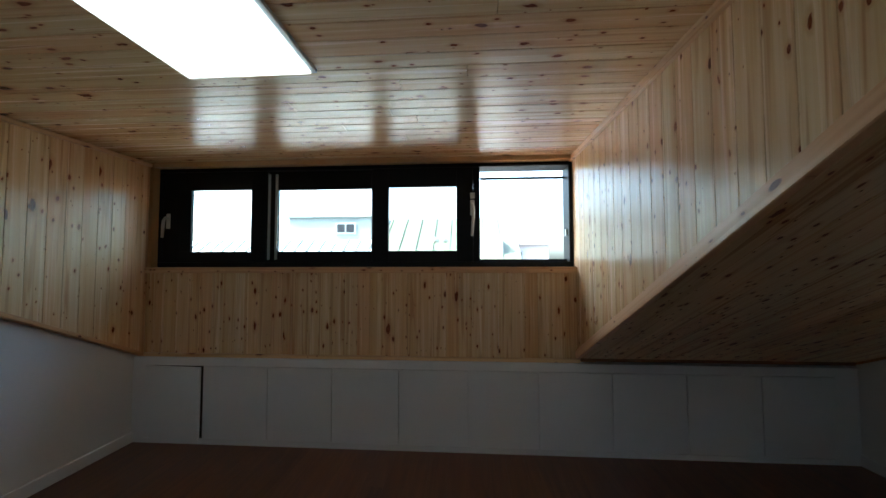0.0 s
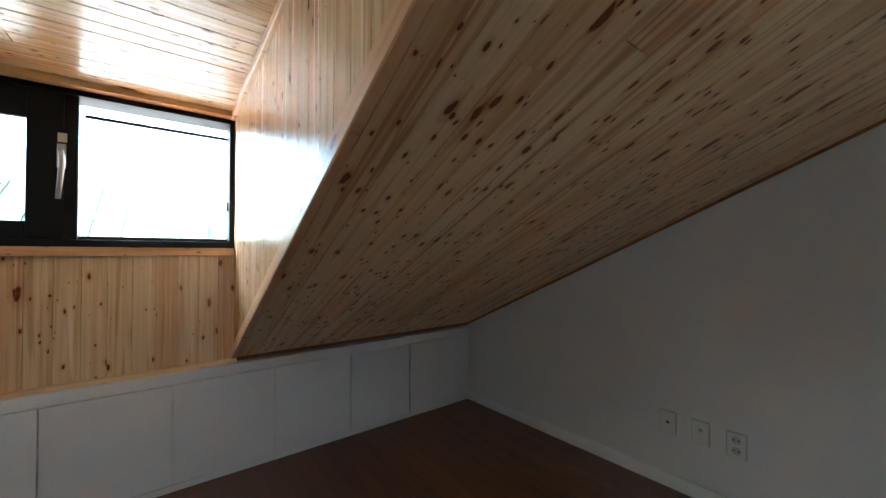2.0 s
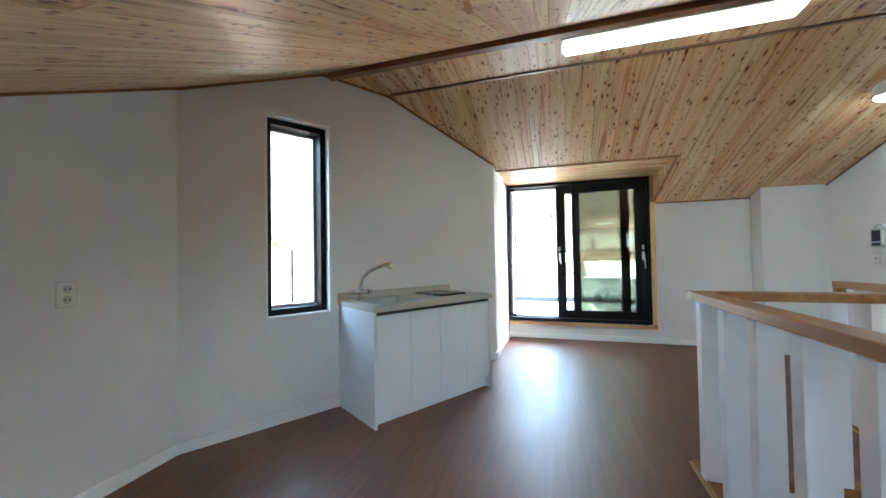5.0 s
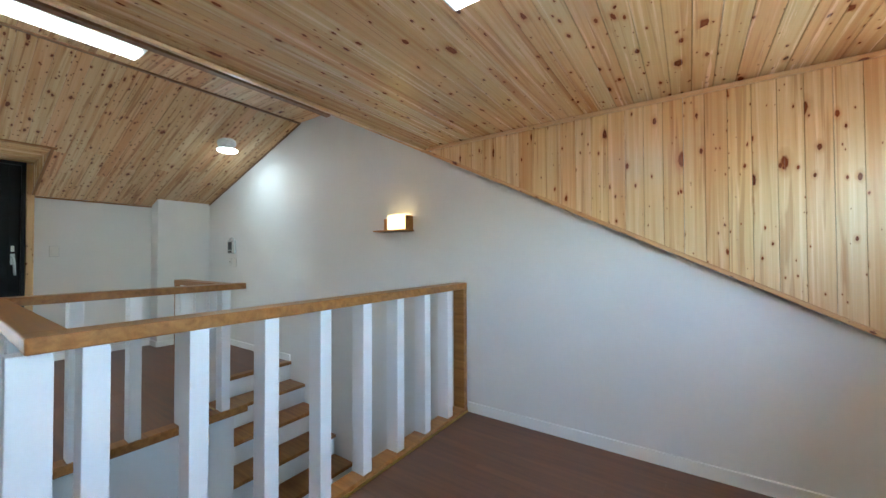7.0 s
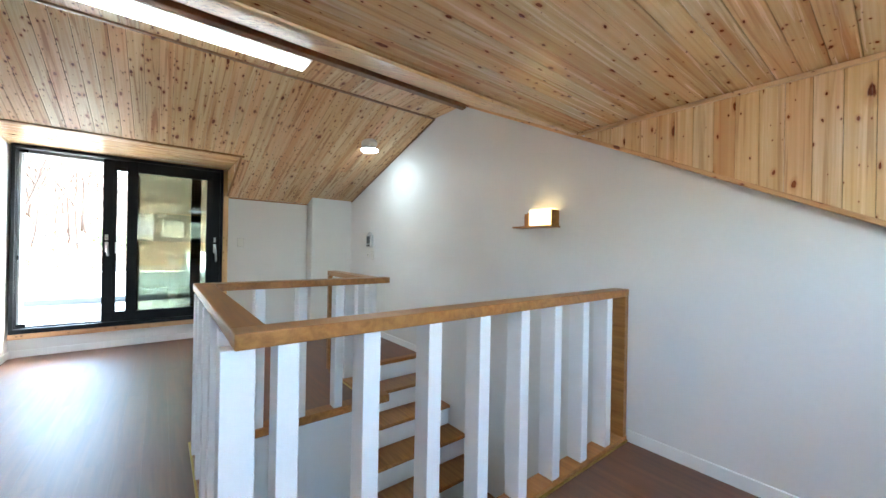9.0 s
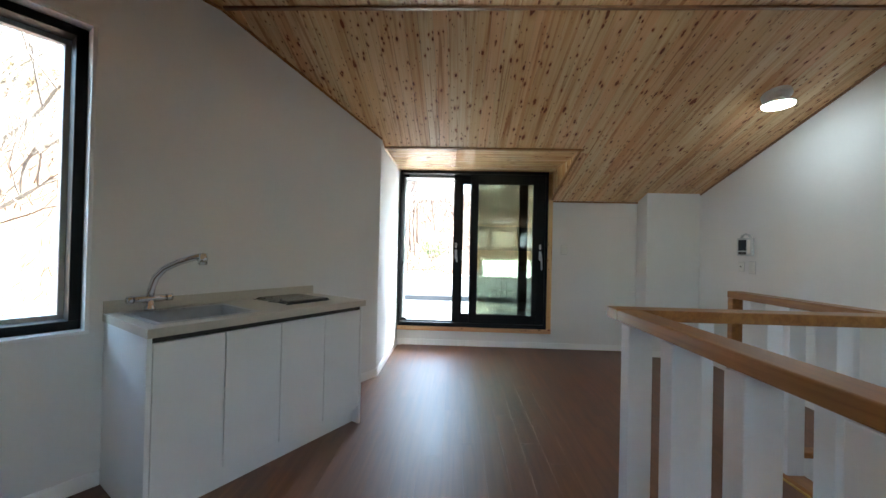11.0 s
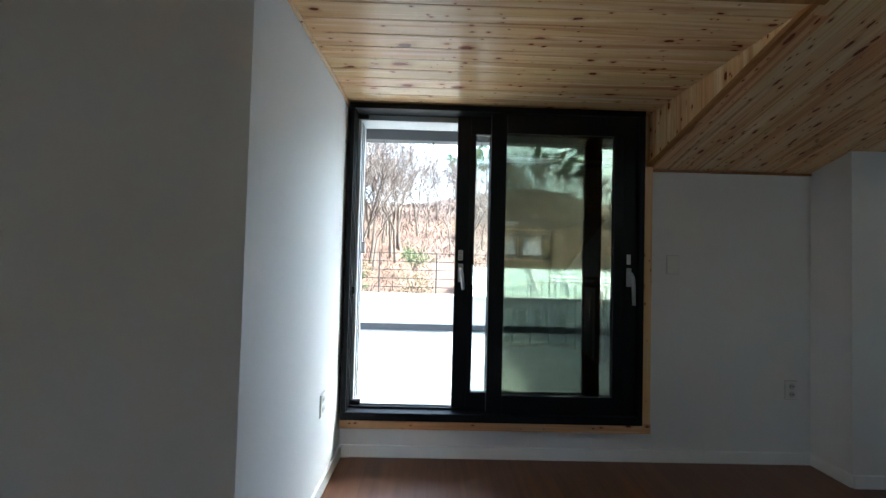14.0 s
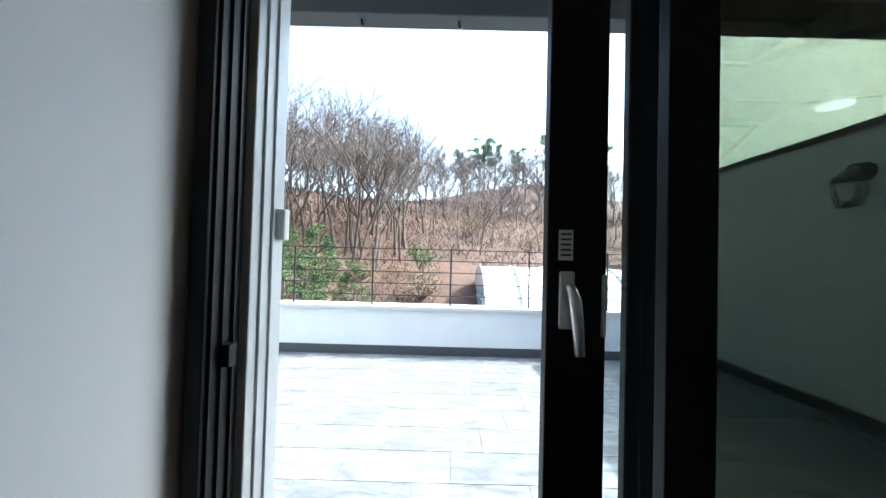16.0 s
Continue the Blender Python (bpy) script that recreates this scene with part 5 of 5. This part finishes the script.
def pine_tree(name, seed, height, full=False):
    r = random.Random(seed)
    t = thing(name, (0, 0, 0), "green bushy young pine by the terrace" if full else "tall dark green pine on the hilltop", "tree")
    tb, cb = bmesh.new(), bmesh.new()
    sweep(tb, [(0, 0, -0.4), (0.1, 0, height * 0.4), (0.05, 0.1, height * 0.75), (0, 0.1, height)], [height * 0.018, height * 0.015, height * 0.01, 0.02], 7)
    n = 26 if full else 18
    for k in range(n):
        f = (0.08 if full else 0.5) + (0.92 if full else 0.5) * k / n
        a = r.uniform(0, 2 * math.pi)
        L = height * ((0.34 * (1.05 - f) + 0.05) if full else r.uniform(0.10, 0.22))
        tip = Vector((math.cos(a) * L, math.sin(a) * L, height * f + L * 0.2))
        base = Vector((0.05, 0.05, height * f - 0.1))
        sweep(tb, [base, (base + tip) / 2 + Vector((0, 0, 0.05)), tip], [0.03, 0.02, 0.008], 5)
        for s in (0.55, 0.8, 1.0):
            leafy(cb, r, base.lerp(tip, s), height * (0.06 if full else 0.055), 70, height * (0.022 if full else 0.02))
    part("trunk", tb, BARK, t)
    part("crown", cb, NEEDLE, t, "uneven dark green needle clumps")
    return t


def shrub(name, seed, rad, material, label):
    r = random.Random(seed)
    t = thing(name, (0, 0, 0), label, "bush")
    sb, lb = bmesh.new(), bmesh.new()
    for k in range(12):
        a, e = r.uniform(0, 6.28), r.uniform(0.3, 1.3)
        d = Vector((math.cos(a) * math.cos(e), math.sin(a) * math.cos(e), math.sin(e)))
        sweep(sb, [Vector((0, 0, -0.2)), d * rad * 0.6, d * rad * 1.15], [0.03, 0.018, 0.005], 4)
        leafy(lb, r, d * rad * r.uniform(0.5, 1.0), rad * 0.42, 90, rad * 0.075)
    part("stem_tangle", sb, BARK, t)
    part("foliage", lb, material, t)
    return t


trng = random.Random(21)


def plant(proto, x, y, s=1.0, dz=0.0):
    proto_m = pose(x, y, land(x, y) + dz, 0, 0, trng.uniform(0, 360))
    c = copy_thing(proto, proto_m)
    c.scale = (s, s, s)
    return c


def settle(proto, x, y, s=1.0, dz=0.0):
    proto.matrix_basis = pose(x, y, land(x, y) + dz, 0, 0, 40) @ Matrix.Scale(s, 4)


protos = [bare_tree("bare_tree", 100 + k, 9.0 + k) for k in range(4)]
spots = []
for k in range(1500):
    if len(spots) >= 140:
        break
    ang = trng.uniform(-1.0, 1.05)            # from south-east to south-west
    d = trng.uniform(20, 62)
    x, y = 0.7 + d * math.sin(ang + 0.1), -4 - d * math.cos(ang + 0.1)
    if abs(x - (-12)) < 9 and -34 < y < -16:
        continue
    if all((x - a) ** 2 + (y - b) ** 2 > 3 for a, b in spots):
        spots.append((x, y))
for k, (x, y) in enumerate(spots):
    plant(protos[k % 4], x, y, trng.uniform(0.6, 0.95) * (1.0 if x > 0.25 * (-4 - y) - 1 else 0.85))
wood = bmesh.new()                             # wood on the hill to the south-west, far off


def far_tree(r, p, d, L, rad, depth):
    q = p + d * L * 0.5 + Vector((r.uniform(-1, 1), r.uniform(-1, 1), 0)) * L * 0.06
    e = p + d * L
    sweep(wood, [p, q, e], [rad, rad * 0.85, rad * 0.65], 4 if depth < 2 else 3)
    if depth < 5:
        for k in range(3):
            nd3 = (d + Vector((r.uniform(-1, 1), r.uniform(-1, 1), r.uniform(-0.2, 0.5))) * 0.75).normalized()
            far_tree(r, e if k else q, nd3, L * r.uniform(0.6, 0.8), max(0.016, rad * 0.62), depth + 1)


for k in range(115):
    ang = trng.uniform(-0.95, 0.12)
    d = trng.uniform(38, 80)
    x, y = d * math.sin(ang), -4 - d * math.cos(ang)
    L = trng.uniform(2.1, 3.2)
    far_tree(trng, Vector((x, y, land(x, y) - 0.3)), Vector((trng.uniform(-0.1, 0.1), trng.uniform(-0.1, 0.1), 1)).normalized(), L, L * 0.04, 0)
tagged(part("woodland", wood, TWIG), "leafless grey-brown wood on the far hill", "woodland", "", "stuff")
for k in range(45):                            # thicket on the near slope
    ang = trng.uniform(0.08, 0.62)
    d = trng.uniform(20, 40)
    plant(protos[k % 4], 0.7 + d * math.sin(ang), -4 - d * math.cos(ang), trng.uniform(0.55, 0.95))
for k in range(12):                            # slope east of the house
    x, y = trng.uniform(10, 24), trng.uniform(-20, -7)
    plant(protos[k % 4], x, y, trng.uniform(0.5, 0.8))
for k in range(10):                            # trees outside the tall window
    plant(protos[k % 4], trng.uniform(8, 14), trng.uniform(-10, -3.5), trng.uniform(0.6, 0.9))
for p, (x, y) in zip(protos, ((6, -30), (2.5, -34), (9.5, -38), (13, -27))):
    settle(p, x, y, 0.85)
pt = pine_tree("pine_tree", 7, 11)
for x, y, s in ((-5, -66, 0.7), (-8, -68, 0.75), (-2, -70, 0.75), (-11, -64, 0.65), (-16, -62, 0.9), (-19, -58, 0.8), (-23, -60, 0.9), (-27, -52, 0.8), (13, -47, 0.7)):
    plant(pt, x, y, s)
settle(pt, -6.5, -72, 0.9)
yp = pine_tree("young_pine", 11, 4.2, True)
for x, y, s in ((5.2, -15.5, 0.62), (6.6, -17.0, 0.7), (4.1, -17.2, 0.55), (8.2, -19, 0.75), (6.0, -14.6, 0.5), (4.8, -14.0, 0.5)):
    plant(yp, x, y, s)
settle(yp, 5.9, -18.4, 0.75)
gb = shrub("evergreen_bush", 3, 1.5, NEEDLE, "dark green round evergreen bush on the slope")
settle(gb, 2.15, -24.0, 0.8, 0.5)
db = shrub("dry_bush", 5, 1.3, DRYB, "yellow-brown dry bush on the slope")
for k in range(34):
    ang = trng.uniform(-0.75, 1.15)
    d = trng.uniform(12, 34)
    x, y = 0.7 + d * math.sin(ang), -4.5 - d * math.cos(ang)
    if abs(x - (-12)) < 10 and -34 < y < -14:
        continue
    plant(db, x, y, trng.uniform(0.5, 1.2), 0.2)
settle(db, 7.5, -22.0, 1.0, 0.2)

# undergrowth of dead stalks and twigs on the slopes
urng = random.Random(77)
bm = bmesh.new()
for _ in range(42000):
    ang = urng.uniform(-0.9, 1.35)
    d = 9 + 45 * urng.random() ** 1.3
    x, y = 0.7 + d * math.sin(ang), -4.5 - d * math.cos(ang)
    if abs(x + 14) < 15 and -27 < y < -14 or (x < 4.9 and y > -8.6):
        continue
    z = land(x, y)
    h = urng.uniform(0.12, 0.55) * (0.6 + d / 50)
    w = 0.012 + 0.0007 * d
    a = urng.uniform(0, 6.28)
    lx, ly = urng.gauss(0, 0.9) * h, urng.gauss(0, 0.9) * h
    bm.faces.new([bm.verts.new(p) for p in ((x - w * math.cos(a), y - w * math.sin(a), z - 0.1), (x + w * math.cos(a), y + w * math.sin(a), z - 0.1), (x + lx, y + ly, z + h))])
tagged(part("undergrowth", bm, STALK), "dead grass stalks and brush on the hillside", "undergrowth", "", "stuff")

# greenhouse tunnel below the terrace
gh = thing("greenhouse", (-11, -24, land(-11, -24)), "long arched white plastic-film greenhouse tunnel", "greenhouse")
gx0, gx1, gy, gr, gz = -30.0, -1.0, -21.5, 3.6, -3.2
bm = bmesh.new()
arc = [(gy + gr * math.cos(math.pi * k / 16), gz + gr * 1.12 * math.sin(math.pi * k / 16)) for k in range(17)]
prism(bm, [(gx1, y, z) for y, z in arc], (gx0 - gx1, 0, 0))
part("cover", bm, TUNNEL, gh)
for k in range(20):
    hx = gx1 - 0.02 - (gx1 - gx0 - 0.04) * k / 19
    bm = bmesh.new()
    sweep(bm, [(hx, gy + (y - gy) * 1.012, gz + (z - gz) * 1.012) for y, z in arc], 0.05, 5)
    part("hoop", bm, GREYF, gh)
bx("end_frame", (gx1, gy - 2.2, gz), (gx1 + 0.06, gy + 2.2, gz + 2.6), TUNNEL, gh)
bx("support", (gx0, gy - 3.5, -9), (gx1, gy + 3.5, gz), EARTH, gh)
up = thing("utility_pole", (-22, -44, land(-22, -44)), "grey concrete utility pole with a cross arm", "utility pole")
zq = land(-22, -44)
bm = bmesh.new()
sweep(bm, [(-22, -44, zq - 0.5), (-22, -44, zq + 10)], [0.17, 0.11], 10)
part("pole", bm, CAP, up)
bx("cross_arm", (-23, -44.05, zq + 9.0), (-21, -43.95, zq + 9.12), CAP, up)


# ---- houses to the north ----
def house(name, label, x0, x1, y0, y1, zt, wallmat, roofmat, roof="flat", wins=()):
    cx, cy = (x0 + x1) / 2, (y0 + y1) / 2
    h = thing(name, (cx, cy, -9), label, "house")
    bx("wall", (x0, y0, -9.5), (x1, y1, zt), wallmat, h)
    bm = bmesh.new()
    if roof == "flat":
        box(bm, (x0 - 0.15, y0 - 0.15, zt), (x1 + 0.15, y1 + 0.15, zt + 0.18))
        part("roof", bm, roofmat, h)
    else:
        rise = roof
        prism(bm, [(x0 - 0.3, y0 - 0.4, zt - 0.1), (x0 - 0.3, cy, zt + rise), (x0 - 0.3, y1 + 0.4, zt - 0.1), (x0 - 0.3, y1 + 0.4, zt), (x0 - 0.3, cy, zt + rise + 0.14), (x0 - 0.3, y0 - 0.4, zt)], (x1 - x0 + 0.6, 0, 0))
        rf = part("roof", bm, roofmat, h)
        k = int((x1 - x0) / 0.55)
        for i in range(k + 1):
            sx0 = x0 - 0.25 + (x1 - x0 + 0.5) * i / k
            bm = bmesh.new()
            prism(bm, [(sx0, y0 - 0.4, zt), (sx0, cy, zt + rise + 0.14), (sx0, cy, zt + rise + 0.2), (sx0, y0 - 0.4, zt + 0.06)], (0.04, 0, 0))
            part("seam", bm, roofmat, rf)
    for wx0, wx1, wz0, wz1 in wins:
        w = bx("window", (wx0, y0 - 0.06, wz0), (wx1, y0 + 0.02, wz1), GREYF, h, 0.0, "grey-framed window")
        mid = (wx0 + wx1) / 2
        bx("pane", (wx0 + 0.07, y0 - 0.075, wz0 + 0.07), (mid - 0.03, y0 - 0.062, wz1 - 0.07), SCREEN, w)
        bx("pane", (mid + 0.03, y0 - 0.075, wz0 + 0.07), (wx1 - 0.07, y0 - 0.062, wz1 - 0.07), SCREEN, w)
    return h


house("white_house", "white flat-roofed house with grey upper storey", -9.6, -4.8, 19, 27, 3.9, GREYR, GREYR, "flat", ((-7.0, -5.9, 3.0, 3.6),))
house("row_house", "long low white house with grey seamed roof", -14.0, -2.4, 15.5, 18.5, 1.3, STUCCO, GREYR, 1.1, ())
gr_h = house("green_roof_house", "house with a green standing-seam metal roof", -2.8, 1.6, 12.5, 17.5, 1.35, STUCCO, GREENR, 1.75, ())
for vx in (-1.15, -0.8):
    bm = bmesh.new()
    vy, vz = 13.4, 2.02
    sweep(bm, [(vx, vy, vz - 0.2), (vx, vy, vz + 0.08)], 0.04, 8)
    sweep(bm, [(vx, vy, vz + 0.08), (vx, vy, vz + 0.15), (vx, vy, vz + 0.27), (vx, vy, vz + 0.33)], [0.05, 0.12, 0.12, 0.04], 12)
    part("roof_vent", bm, SILVER, gr_h, "round turbine roof vent", True)
bx("dormer", (0.25, 12.6, 1.3), (1.3, 14.5, 2.3), GREYR, gr_h, 0, "small grey roof dormer")
house("flat_house", "white flat-roofed building with a window", 1.7, 3.6, 16, 22, 2.2, STUCCO, STUCCO, "flat", ((1.75, 2.5, 1.35, 1.95),))
house("roof_room", "low white building with parapet roof", 3.6, 9.0, 17, 23, 1.35, STUCCO, STUCCO, "flat", ((5.4, 6.2, 0.4, 1.0),))
bx2 = thing("water_tank", (6.0, 18, 1.5), "pale blue roof tank", "tank")
bx("tank", (5.6, 17.6, 1.53), (6.4, 18.4, 2.2), GREYF, bx2, 0.1)

# ---- pieces last: floor planks and terrace tiles ----
PW, PL = 0.126, 1.22
plank_cache = {}


def plank(parent, x0, y0, w, L, z, material, name="plank", t=0.012):
    key = (name, round(w, 3), round(L, 3))
    if key not in plank_cache:
        bm = bmesh.new()
        vs = []
        for inset, h in ((0.0001, 0), (0.0001, t - 0.0002), (0.0004, t)):
            vs.append([bm.verts.new((a, b, h)) for a, b in ((inset, inset), (w - inset, inset), (w - inset, L - inset), (inset, L - inset))])
        bm.faces.new(vs[2])
        for r0, r1 in zip(vs, vs[1:]):
            for i in range(4):
                bm.faces.new((r0[i], r0[(i + 1) % 4], r1[(i + 1) % 4], r1[i]))
        plank_cache[key] = mesh_of(name, bm, material)
    ob = new(name, plank_cache[key])
    ob.parent = parent
    ob.matrix_basis = pose(x0, y0, z - t)


prng = random.Random(9)
x = W
while x < E - 0.01:
    x1 = min(x + PW, E)
    mid = (x + x1) / 2
    south = SY if mid < VEX.x else wall_y(x) - 0.02
    runs = [(south, NY)]
    if mid < WX + 0.02:
        cut = SYT if mid < SX else WY0
        runs = [(south, cut), (WY1, NY)]
    for a, b in runs:
        p = a - prng.uniform(0, PL)
        while p < b - 0.02:
            q0, q1 = max(p, a), min(p + PL, b)
            if q1 - q0 > 0.02:
                plank(floor, x, q0, x1 - x, q1 - q0, 0.0, FLOORM)
            p += PL
    x = x1

tw, tl = 0.30, 0.60
row = 0
y = SY - 0.22
while y > TSY + 0.02:
    y1 = max(y - tw, TSY + 0.012)
    xx = TWX + 0.012 - (0.0, 0.2, 0.4)[row % 3]
    while xx < 4.6:
        a, b = max(xx, TWX + 0.012), min(xx + tl, 4.6)
        if b - a > 0.03:
            plank(terrace, a + 0.0025, y1 + 0.0025, b - a - 0.005, y - y1 - 0.005, TZ, SLATE, "tile", 0.008)
        xx += tl
    y = y1
    row += 1
